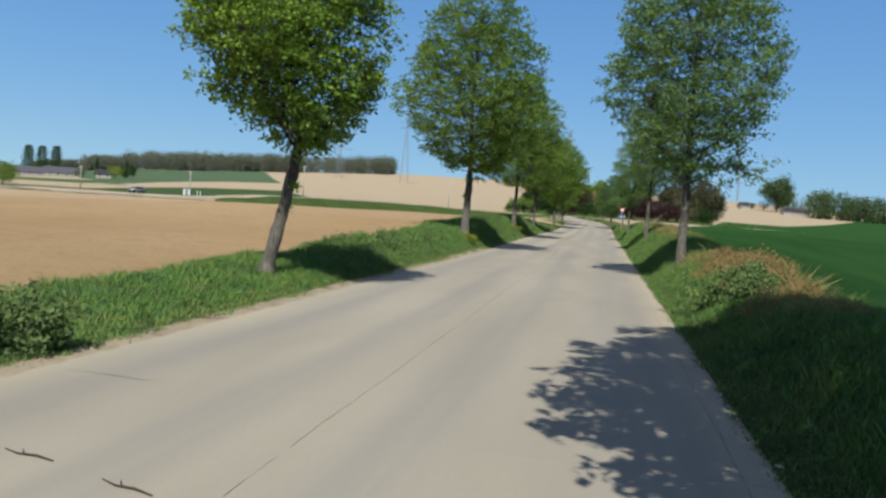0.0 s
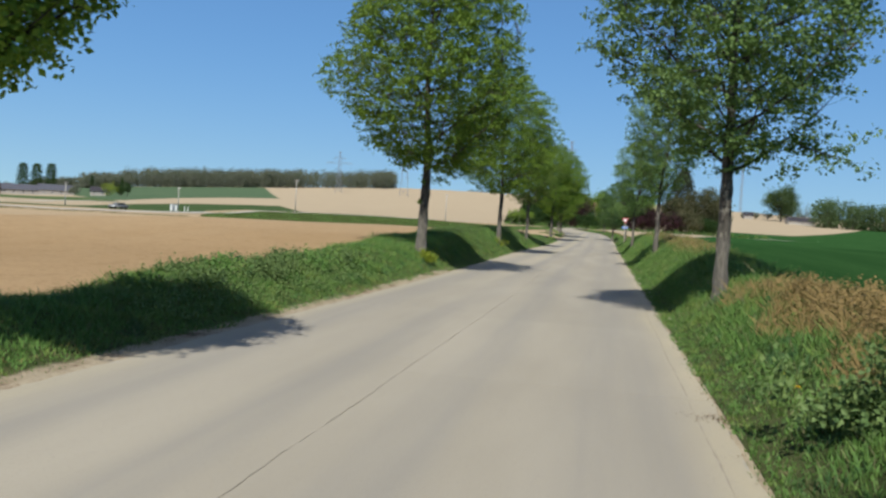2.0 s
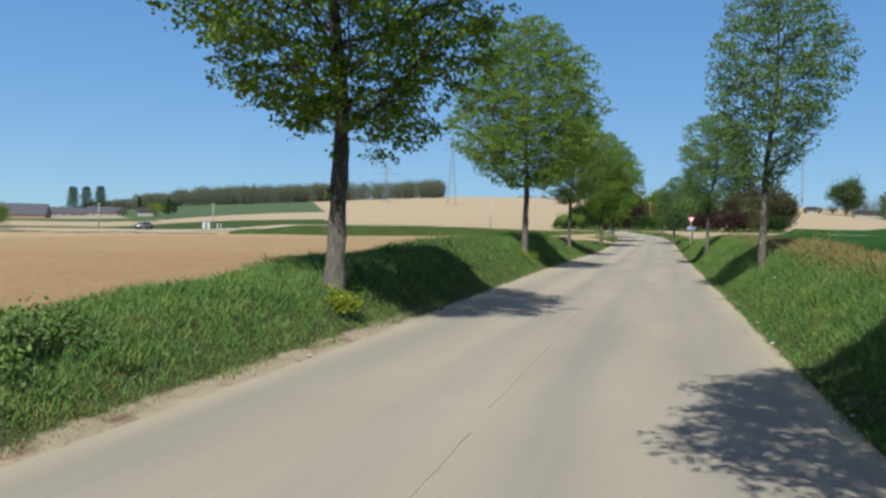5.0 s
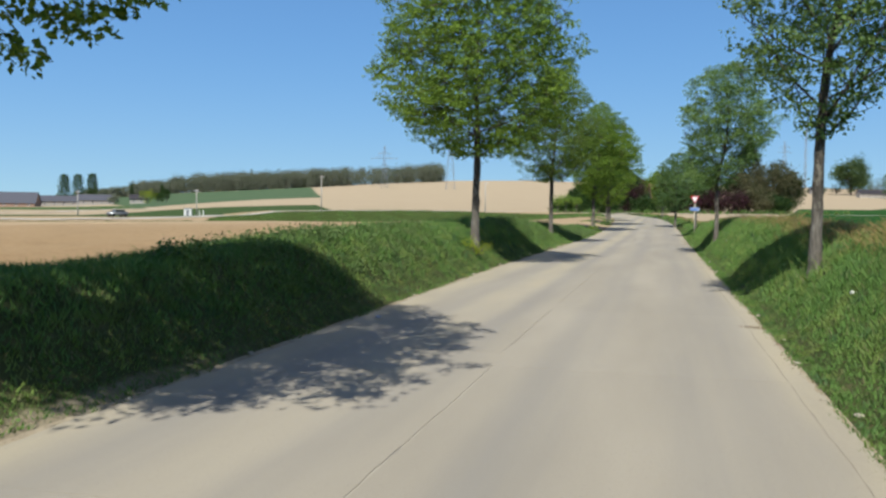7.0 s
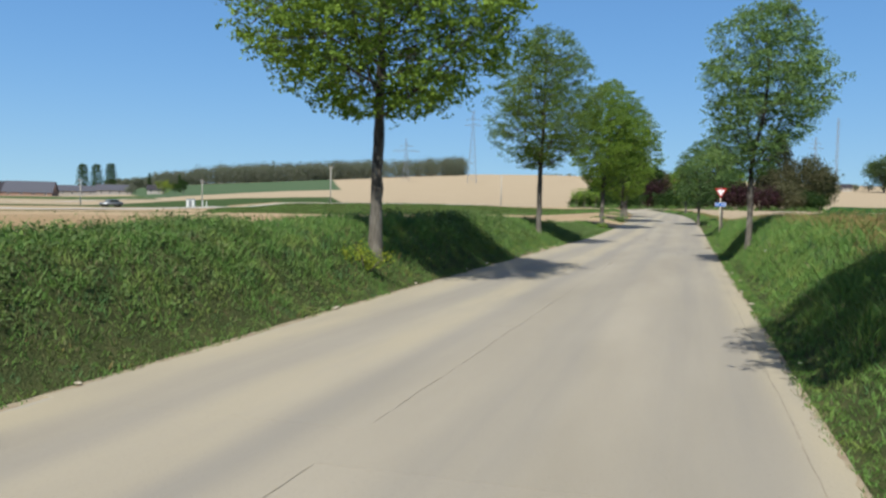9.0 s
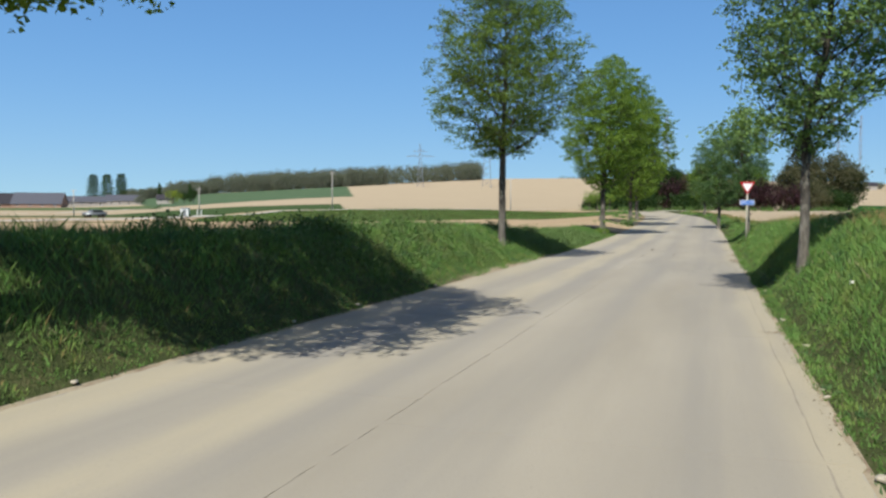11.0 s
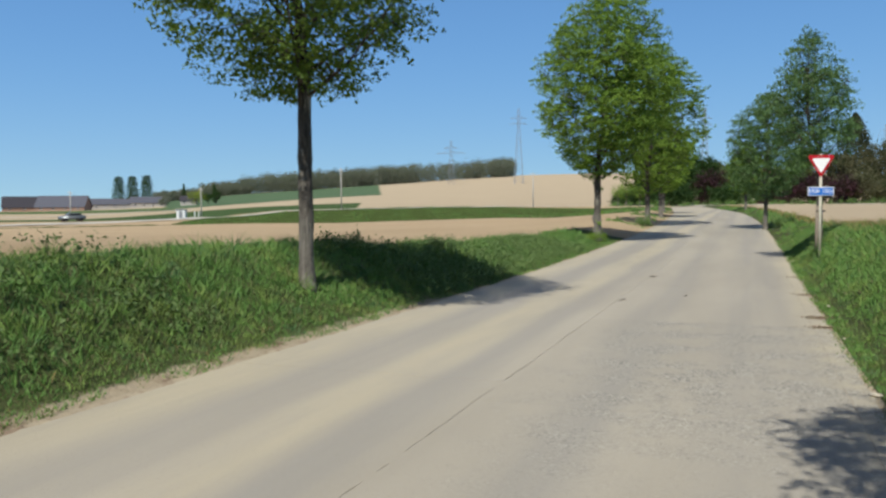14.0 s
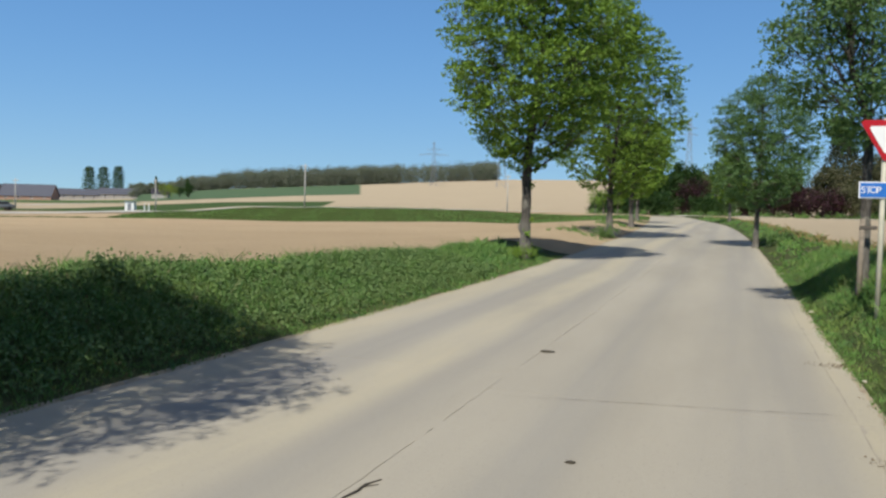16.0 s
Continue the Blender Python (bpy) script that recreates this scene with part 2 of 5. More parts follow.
def verge_paint():
    k = Shade("verge_earth", 0.95, 0, 0.05)
    w = k.where()
    a, b = k.noise(w, 3.0, 5), k.noise(w, 28, 4)
    c = k.tint(a, (0.3, (0.050, 0.068, 0.026)), (0.6, (0.085, 0.098, 0.04)), (0.78, (0.16, 0.13, 0.07)))
    c = k.blend(k.span(b, 0.5, 0.7, 0, 0.6), c, (0.04, 0.05, 0.015))
    # trodden sand at the left road edge, where the turf stands back
    u, s, _ = k.split(w)
    out = k.math("SUBTRACT", k.math("SUBTRACT", -4.78, k.span(s, 30, 60, 0, 0.5)), u)
    out = k.math("ADD", out, k.math("MULTIPLY", k.math("SUBTRACT", a, 0.5), 0.3))
    stretch = k.math("ADD", k.span(s, 40, 33), k.both(k.span(s, 66, 72), k.span(s, 82, 77)))
    dirt = k.tint(k.noise(w, 1.5, 6, 0.72), (0.45, (0.40, 0.335, 0.235)), (0.55, (0.34, 0.28, 0.19)), (0.64, (0.19, 0.13, 0.085)))
    c = k.blend(k.both(k.both(k.span(out, 0.24, 0.13), k.span(u, 0, -1)), stretch), c, dirt)
    return k.colour(c).bump(b, 0.8, 0.04).mat


def shoulder_paint():
    k = Shade("sandy_shoulder", 0.95)
    w = k.where()
    a, b = k.noise(w, 2.4, 5), k.noise(w, 34, 4)
    c = k.tint(a, (0.3, (0.31, 0.255, 0.175)), (0.65, (0.43, 0.365, 0.255)))
    c = k.blend(k.span(b, 0.55, 0.68, 0, 0.6), c, (0.17, 0.135, 0.08))
    c = k.blend(k.span(k.noise(w, 1.5, 6, 0.72), 0.53, 0.62, 0, 0.6), c, k.tint(b, (0.3, (0.13, 0.08, 0.055)), (0.7, (0.27, 0.18, 0.12))))
    return k.colour(c).bump(b, 0.5, 0.015).mat


def farmland_paint():
    k = Shade("farmland", 0.95, 0, 0.0)
    w = k.where()
    u, s, _ = k.split(w)
    s0 = k.math("SUBTRACT", s, 76.0)
    wob = k.math("MULTIPLY", k.math("SUBTRACT", k.noise(w, 0.03, 3), 0.5), 9.0)
    r = k.math("ADD", k.math("SQRT", k.math("ADD", k.both(u, u), k.both(s0, s0))), wob)
    az = k.math("MULTIPLY", k.math("ARCTAN2", u, s0), 57.2958)
    clod = k.noise(w, 9.0, 6, 0.7)
    small = k.noise(w, 40.0, 3, 0.7)
    rows = k.noise(k.scaled(w, 0.9, 0.05, 1), 1.0, 3)
    drift = k.noise(w, 0.06, 4)
    tan = k.tint(drift, (0.3, (0.44, 0.300, 0.160)), (0.7, (0.54, 0.385, 0.222)))
    tan = k.blend(k.span(clod, 0.45, 0.72, 0, 0.6), tan, (0.30, 0.19, 0.09))
    tan = k.blend(k.span(k.noise(w, 1.6, 5, 0.65), 0.5, 0.66, 0, 0.3), tan, (0.33, 0.215, 0.11))
    tan = k.blend(k.span(rows, 0.4, 0.7, 0, 0.25), tan, (0.47, 0.34, 0.20))
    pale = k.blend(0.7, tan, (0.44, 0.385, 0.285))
    crop = k.tint(rows, (0.3, (0.026, 0.078, 0.024)), (0.7, (0.042, 0.112, 0.034)))
    crop = k.blend(k.span(small, 0.5, 0.7, 0, 0.5), crop, (0.012, 0.05, 0.012))
    meadow = k.tint(k.noise(w, 0.35, 5), (0.3, (0.060, 0.10, 0.025)), (0.7, (0.12, 0.165, 0.045)))
    # distant green, its colour shifted pale and bluish to stand for haze
    hazed_green = k.tint(drift, (0.3, (0.082, 0.136, 0.076)), (0.7, (0.108, 0.160, 0.092)))
    left = k.span(u, 1, 0)
    # bare soil turns paler beyond 185 m and farther along the road
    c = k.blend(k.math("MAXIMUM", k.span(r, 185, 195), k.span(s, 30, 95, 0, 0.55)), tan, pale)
    # left, beyond the lane: a dark crop, a fallow strip that widens away from the farm, a crop under the wood with haze
    # in its colour
    az_end = k.math("MULTIPLY", k.math("ARCTAN2", u, k.math("SUBTRACT", s, 58.0)), 57.2958)
    dark_far = k.math("ADD", k.span_line(az, -46, -39, 238, 285), k.math("ADD", k.span_line(az, -39, -32, 0, 23), k.span_line(az, -32, -25.9, 0, 40)))
    upper_near = k.math("ADD", k.span_line(az, -39, -32.7, 325, 487), k.math("ADD", k.span_line(az, -32.7, -29.3, 0, 61), k.span_line(az, -29.3, -25.6, 0, 17)))
    crop_near = k.span_line(az, -39, -37, 147, 192)
    dark_crop = k.both(k.both(k.span(az_end, -25.6, -25.9), left), k.both(k.span(k.math("SUBTRACT", r, crop_near), -3, 3), k.span(k.math("SUBTRACT", r, dark_far), 4, -4)))
    c = k.blend(dark_crop, c, k.blend(0.6, crop, (0.085, 0.112, 0.054)))
    yard = k.both(k.both(k.span(az, -39.6, -40.2), left), k.both(k.span(r, 300, 308), k.span(r, 420, 400)))
    c = k.blend(yard, c, k.blend(0.5, meadow, hazed_green))
    upper = k.both(k.both(k.span(az, -25.2, -25.5), left), k.both(k.both(k.span(k.math("SUBTRACT", r, upper_near), -6, 6), k.span(az, -40.5, -40)), k.span(r, 1040, 1010)))
    c = k.blend(upper, c, hazed_green)
    # grass slope in front of the lane
    mid_r = k.math("ADD", k.span_line(az, -42, -36, 131, 172), k.math("ADD", k.span_line(az, -36, -24, 0, 34), k.span_line(az, -20, -11, 0, -56)))
    low_r = k.math("ADD", k.span_line(az, -40, -24, 128, 114), k.span_line(az, -24, -11, 0, -38))
    fray = k.math("MULTIPLY", k.math("SUBTRACT", k.noise(w, 0.35, 5, 0.7), 0.5), 14.0)
    strip = k.both(k.both(k.span(k.math("SUBTRACT", r, low_r), 0, 1.5), k.span(k.math("ADD", k.math("SUBTRACT", r, mid_r), fray), 1, -1)), k.span(u, -8, -10))
    c = k.blend(strip, c, k.blend(0.6, meadow, (0.05, 0.068, 0.026)))
    # right of the road: green wheat, then bare soil
    crop_edge = k.math("ADD", s, k.math("MULTIPLY", u, -0.12))
    wheat_side = k.span(k.math("SUBTRACT", u, k.math("ADD", k.math("MULTIPLY", s, 0.17), -12.7)), -0.5, 0.5)
    wheat_end = k.span(k.math("SUBTRACT", s, k.math("ADD", k.math("MULTIPLY", k.math("MAXIMUM", k.math("SUBTRACT", u, 80.0), 0.0), 2.65), 390.0)), 2, -2)
    wheat = k.both(k.span(u, 2.5, 3.2), k.math("MAXIMUM", k.span(crop_edge, 106, 104), k.both(wheat_side, wheat_end)))
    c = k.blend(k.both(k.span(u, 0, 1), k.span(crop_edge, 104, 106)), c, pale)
    c = k.blend(wheat, c, crop)
    k.colour(c)
    h = k.math("ADD", clod, k.math("MULTIPLY", small, 0.5))
    return k.bump(h, 0.9, 0.08).mat


def joint_paint():
    k = Shade("joint_sand", 0.95)
    w = k.where()
    gap = k.span(k.noise(k.scaled(w, 1, 0.6, 1), 1.0, 5, 0.7), 0.52, 0.7)
    return k.colour(k.blend(gap, (0.41, 0.378, 0.305), (0.265, 0.248, 0.212))).mat


JOINT = joint_paint()
STAINED_JOINT = plain("stained_joint", (0.34, 0.305, 0.24), 0.95, 0, 0.25, 3.0)
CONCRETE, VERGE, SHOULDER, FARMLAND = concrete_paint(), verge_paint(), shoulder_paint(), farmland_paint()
BARK = bark_paint("bark", (0.028, 0.024, 0.02), (0.105, 0.092, 0.075))
LEAF = leaf_paint("fresh_leaves", (0.070, 0.142, 0.022), (0.200, 0.306, 0.043), 0.14)
LEAF_PALE = leaf_paint("thin_grey_green_leaves", (0.090, 0.162, 0.050), (0.192, 0.295, 0.093), 0.2)
LEAF_OLD = leaf_paint("deep_green_leaves", (0.068, 0.128, 0.026), (0.178, 0.262, 0.050), 0.16)
LEAF_BLUE = leaf_paint("bluish_green_leaves", (0.052, 0.105, 0.042), (0.125, 0.205, 0.078), 0.25)
LEAF_DARK = leaf_paint("dark_garden_leaves", (0.012, 0.032, 0.010), (0.035, 0.07, 0.018), 0.2)
LEAF_PURPLE = leaf_paint("purple_leaves", (0.020, 0.008, 0.014), (0.06, 0.02, 0.035), 0.2)
LEAF_BROWN = leaf_paint("budding_brown_leaves", (0.062, 0.062, 0.036), (0.130, 0.120, 0.064), 0.2)
LEAF_CONIFER = leaf_paint("dull_conifer_needles", (0.026, 0.032, 0.020), (0.062, 0.066, 0.040), 0.1)
# leaf colour greyed, paled and low in contrast: distance haze mixed in
LEAF_WOOD = leaf_paint("hazed_wood_leaves", (0.118, 0.130, 0.098), (0.148, 0.157, 0.116), 0.2, None, None, 0.5)
LEAF_FAR = leaf_paint("distant_green_leaves", (0.062, 0.102, 0.046), (0.102, 0.148, 0.066), 0.25)
GRASS = leaf_paint("bank_grass", (0.075, 0.160, 0.036), (0.120, 0.234, 0.053), 0.03, (0.19, 0.19, 0.09), (0.176, 0.246, 0.058), 0.08)
DRY_GRASS = leaf_paint("dry_grass", (0.165, 0.115, 0.048), (0.28, 0.195, 0.082), 0.2, None, None, 0.4)
NETTLE = leaf_paint("broad_weeds", (0.064, 0.118, 0.038), (0.134, 0.196, 0.064), 0.06, None, None, 0.08)
LEAF_LITTER = leaf_paint("dead_leaves", (0.085, 0.055, 0.036), (0.25, 0.165, 0.105), 0.1)
GOLD = leaf_paint("yellow_flowers", (0.12, 0.19, 0.025), (0.33, 0.36, 0.04), 0.3)


# ---- mesh helpers ----
def mesh_of(name, verts, faces, mats, slots=None, smooth=False):
    """A mesh from arrays; faces is an (n, k) array."""
    verts, faces = np.asarray(verts, np.float32), np.asarray(faces, np.int32)
    me = bpy.data.meshes.new(name)
    n, k = faces.shape
    me.vertices.add(len(verts))
    me.vertices.foreach_set("co", verts.ravel())
    me.loops.add(n * k)
    me.loops.foreach_set("vertex_index", faces.ravel())
    me.polygons.add(n)
    me.polygons.foreach_set("loop_start", np.arange(0, n * k, k, dtype=np.int32))
    me.polygons.foreach_set("use_smooth", np.full(n, smooth))
    for m in mats if isinstance(mats, (list, tuple)) else [mats]:
        me.materials.append(m)
    if slots is not None:
        me.polygons.foreach_set("material_index", np.asarray(slots, np.int32))
    me.update(calc_edges=True)
    me.validate()
    return me


def part_mesh(name, me, parent, label=""):
    ob = new(name, me)
    ob.parent = parent
    return tagged(ob, label) if label else ob


def part(name, bm, material, parent, label="", smooth=False):
    me = bpy.data.meshes.new(name)
    for f in bm.faces:
        f.smooth = smooth
    bm.to_mesh(me)
    bm.free()
    me.materials.append(material)
    return part_mesh(name, me, parent, label)


def thing(name, u, s, z=None, turn=0.0, label="", category="", group="", kind=""):
    """An empty at a place along the road, to carry parts."""
    ob = new(name)
    ob.matrix_world = ROAD @ pose(u, s, on_ground(u, s) if z is None else z, 0, 0, turn)
    return tagged(ob, label, category, group, kind)


def box(bm, x0, x1, y0, y1, z0, z1, bevel=0.0):
    m = Matrix.LocRotScale(((x0 + x1) / 2, (y0 + y1) / 2, (z0 + z1) / 2), None, (x1 - x0, y1 - y0, z1 - z0))
    vs = bmesh.ops.create_cube(bm, size=1, matrix=m)["verts"]
    if bevel:
        es = {e for v in vs for e in v.link_edges}
        bmesh.ops.bevel(bm, geom=list(es), offset=bevel, segments=2, affect="EDGES")
    return bm


def boxed(*args):
    return box(bmesh.new(), *args)


def rod(a, b, r0, r1=None, sides=10):
    bm = bmesh.new()
    a, b = Vector(a), Vector(b)
    m = Matrix.Translation((a + b) / 2) @ (b - a).to_track_quat("Z", "Y").to_matrix().to_4x4()
    bmesh.ops.create_cone(bm, cap_ends=True, segments=sides, radius1=r0, radius2=r0 if r1 is None else r1, depth=(b - a).length, matrix=m)
    return bm


def tubes(lines, sides):
    """Verts and quads of many tapered tubes; each line is (points, radii)."""
    vs, fs, base = [], [], 0
    ring = np.linspace(0, 2 * np.pi, sides, endpoint=False)
    for pts, rad in lines:
        pts, rad = np.asarray(pts, float), np.asarray(rad, float)
        d = np.gradient(pts, axis=0)
        d /= np.linalg.norm(d, axis=1, keepdims=True) + 1e-9
        ref = np.where(np.abs(d[:, 2:3]) > 0.9, [[1.0, 0, 0]], [[0, 0, 1.0]])
        a = np.cross(d, ref)
        a /= np.linalg.norm(a, axis=1, keepdims=True) + 1e-9
        b = np.cross(d, a)
        v = pts[:, None] + rad[:, None, None] * (np.cos(ring)[None, :, None] * a[:, None] + np.sin(ring)[None, :, None] * b[:, None])
        vs.append(v.reshape(-1, 3))
        n = len(pts)
        i, j = np.meshgrid(np.arange(n - 1), np.arange(sides), indexing="ij")
        k = (j + 1) % sides
        fs.append(base + np.stack([i * sides + j, i * sides + k, (i + 1) * sides + k, (i + 1) * sides + j], -1).reshape(-1, 4))
        base += n * sides
    return np.concatenate(vs), np.concatenate(fs)


def leaves(rng, centres, size, up=0.5, droop=0.0):
    """Small folded leaves at the given places."""
    n = len(centres)
    nrm = rng.normal(size=(n, 3)) + [0, 0, up]
    nrm /= np.linalg.norm(nrm, axis=1, keepdims=True)
    a = rng.normal(size=(n, 3)) - [0, 0, droop]
    a -= nrm * (a * nrm).sum(1, keepdims=True)
    a /= np.linalg.norm(a, axis=1, keepdims=True)
    b = np.cross(nrm, a)
    sz = size * rng.uniform(0.65, 1.25, (n, 1))
    fold = nrm * sz * 0.12
    v = np.stack([centres - a * sz * 0.5, centres + b * sz * 0.36 + fold, centres + a * sz * 0.55, centres - b * sz * 0.36 + fold], 1).reshape(-1, 3)
    f = (np.arange(n)[:, None] * 4 + np.array([[0, 1, 2, 3]])).astype(np.int32)
    return v, f


# ---- trees ----
def crown_radius(h, base, top, wide, rad, peak=0.52, low=0.62):
    k = np.clip((h - base) / (top - base), 0.001, 0.999)
    p = math.log(0.5) / math.log((wide - base) / (top - base))
    return rad * np.sin(np.pi * k ** p) ** np.where(h < wide, low, peak)


def curve(a, mid, tip, n):
    t = np.linspace(0, 1, n)[:, None]
    return (1 - t) ** 2 * a + 2 * t * (1 - t) * mid + t * t * tip


def tree(name, u, s, base, top, wide, rad, trunk=0.17, lean=(0, 0), sprays=1800, per=26, leaf=0.08, paint=None, seed=0, label="", category="tree", group="roadside trees", shift=(0, 0), gaps=0.0, tufts=0, peak=0.52, low=0.62, fill=0.45, hanging=()):
    """Heights are above the tree's foot. lean: the trunk's offset at the crown; shift: the crown's offset from the trunk; fill: small for leaves near the outside only; hanging: places and sizes of low boughs."""
    rng = np.random.default_rng(seed)
    ob = thing(name, u, s, None, 0, label, category, group)
    # trunk and leader, with knots on the bole
    hs = np.linspace(-0.25, top * 0.93, 44)
    k = np.clip(hs / base, 0, 1.6)
    wob = np.cumsum(rng.normal(size=(44, 2)), 0) * 0.016
    wob *= np.linspace(0, 1, 44)[:, None]
    axis = np.stack([lean[0] * k + shift[0] * ease(hs, base, wide) + wob[:, 0], lean[1] * k + shift[1] * ease(hs, base, wide) + wob[:, 1], hs], -1)
    r = trunk * np.interp(hs, [-0.25, 0.12, 0.6, base, wide, top * 0.93], [1.6, 1.2, 1.0, 0.84, 0.42, 0.06])
    r = r * (1 + 0.05 * rng.normal(size=44) * (hs < wide))
    v, f = tubes([(axis, r)], 16)
    for h in rng.uniform(0.4, base + 0.6, 9):
        a = rng.uniform(0, 2 * math.pi)
        at = np.array([np.interp(h, hs, axis[:, 0]) + trunk * math.cos(a), np.interp(h, hs, axis[:, 1]) + trunk * math.sin(a), h])
        swell = np.exp(-((v - at) ** 2).sum(1) / (trunk * rng.uniform(0.4, 0.75)) ** 2)
        v[:, :2] += swell[:, None] * trunk * rng.uniform(0.15, 0.42) * np.array([[math.cos(a), math.sin(a)]])
    v[:, :2] += rng.normal(size=(len(v), 2)) * trunk * 0.035
    part_mesh("trunk", mesh_of("trunk", v, f, BARK, smooth=True), ob)

    def axis_at(h):
        h = np.asarray(h, float)
        return np.stack([np.interp(h, hs, axis[:, 0]), np.interp(h, hs, axis[:, 1]), h], -1)

    def reach_at(h, ang):
        """The crown's outline, with shallow bays between its boughs."""
        bays = 0.055 * np.sin(3 * ang + 1.9 * h + seed) + 0.045 * np.sin(5 * ang - 2.7 * h + 2.3 * seed) + 0.03 * np.sin(9 * ang + 4.1 * h)
        return crown_radius(h, base - 0.35, top + 0.05, wide, rad, peak, low) * (1 + bays)

    # rising limbs and their side branches
    limbs, joints = [], []
    count = 32
    for i in range(count):
        h0 = base - 0.15 + (top * 0.84 - base) * (i / count) ** 1.05
        ang = i * 2.4 + rng.uniform(-0.4, 0.4)
        h1 = min(h0 + rng.uniform(0.9, 2.3), top * 0.96)
        reach = float(reach_at(max(h1, base + 0.4), ang)) * rng.uniform(0.7, 0.9)
        out = np.array([math.cos(ang), math.sin(ang), 0])
        a, tip = axis_at(h0), axis_at(h1) + out * reach
        line = curve(a, a * 0.5 + tip * 0.5 + out * 0.14 * reach - [0, 0, 0.1 * reach], tip, 8) + rng.normal(size=(8, 3)) * 0.03 * np.linspace(0, 1, 8)[:, None]
        thick = trunk * np.interp(h0, [base, wide, top], [0.27, 0.22, 0.10]) * np.linspace(1, 0.14, 8)
        limbs.append((line, thick))
        joints.append(line[2:])
        for b in range(5):
            foot = line[2 + b]
            turn = ang + (0.95 if b % 2 else -0.95) * rng.uniform(0.7, 1.2)
            run = reach * rng.uniform(0.25, 0.5) * (1 - 0.1 * b)
            end = foot + [math.cos(turn) * run, math.sin(turn) * run, run * rng.uniform(0.25, 0.8)]
            side = curve(foot, (foot + end) / 2 - [0, 0, 0.05], end, 4)
            limbs.append((side, thick[2 + b] * np.array([0.55, 0.42, 0.3, 0.15])))
            joints.append(side[1:])
    v, f = tubes(limbs, 6)
    boughs = (v, f)
    joints = np.concatenate(joints)
    # leafy sprays filling the outline, each on a twig from the nearest branch below
    m = int(sprays * 1.5)
    grid = np.linspace(base - 0.1, top - 0.05, 200)
    share = np.cumsum(crown_radius(grid, base - 0.35, top + 0.05, wide, rad, peak, low) ** 1.5)
    hh = np.interp(rng.uniform(size=m), share / share[-1], grid)
    ang = rng.uniform(0, 2 * np.pi, m)
    q = rng.uniform(0.02, 1, m) ** fill
    rr = np.clip(reach_at(hh, ang) - 0.16, 0.03, None) * q * (1 + 0.03 * rng.normal(size=m))
    tips = axis_at(hh) + np.stack([rr * np.cos(ang), rr * np.sin(ang), np.zeros(m)], -1)
    hollow = np.array([noise.noise((c[0] * 1.15 + seed, c[1] * 1.15, c[2] * 1.5)) + 0.5 * noise.noise((c[0] * 2.6, c[1] * 2.6 + seed, c[2] * 3.2)) for c in tips])
    order = np.argsort(-(hollow + rng.uniform(-0.4 + gaps, 0.4 - gaps, m)))[:sprays]
    tips, ang = tips[order], ang[order]
    for x, y, h, wide_by, more in hanging:
        tips = np.concatenate([tips, np.array([x, y, h]) + rng.normal(size=(more, 3)) * [wide_by, wide_by, 0.22]])
        ang = np.concatenate([ang, rng.uniform(0, 2 * np.pi, more)])
    away = ((tips[:, None] - joints[None]) ** 2).sum(-1) + 1.2 * np.clip(joints[None, :, 2] - tips[:, None, 2], 0, None)
    feet = joints[away.argmin(1)]
    v, f = tubes([(np.stack([a, b]), np.array([0.009, 0.003])) for a, b in zip(feet[::2], tips[::2])], 3)
    part_mesh("branchwork", mesh_of("branchwork", np.concatenate([boughs[0], v]), np.concatenate([boughs[1], f + len(boughs[0])]), BARK, smooth=True), ob)
    n = len(tips)
    grow = np.stack([np.cos(ang), np.sin(ang), np.zeros(n)], -1) * 0.75 + rng.normal(size=(n, 3)) * [0.55, 0.55, 0.30] + [0, 0, 0.12]
    grow *= (rng.uniform(0.2, 0.36, n) / np.linalg.norm(grow, axis=1))[:, None]
    across = np.stack([-grow[:, 1], grow[:, 0], np.zeros(n)], -1)
    across /= np.linalg.norm(across, axis=1, keepdims=True) + 1e-6
    along = rng.uniform(-1.0, 0.75, (n, per, 1))
    wide_by = rng.normal(size=(n, per, 1)) * 0.095 * (1.15 - 0.6 * np.clip(along, 0, 1))
    pts = tips[:, None] + grow[:, None] * along + across[:, None] * wide_by + rng.normal(size=(n, per, 3)) * [0.02, 0.02, 0.038]
    pts[..., 2] -= 0.10 * np.clip(along[..., 0], 0, 1) ** 2
    pts = pts.reshape(-1, 3)
    for h in rng.uniform(0.7, base, tufts):
        a = rng.uniform(0, 2 * math.pi)
        pts = np.concatenate([pts, axis_at(h) + [trunk * 1.1 * math.cos(a), trunk * 1.1 * math.sin(a), 0] + rng.normal(size=(26, 3)) * 0.05])
    v, f = leaves(rng, pts, leaf, 0.9, 0.35)
    part_mesh("crown", mesh_of("crown", v, f, paint or LEAF), ob)
    return ob


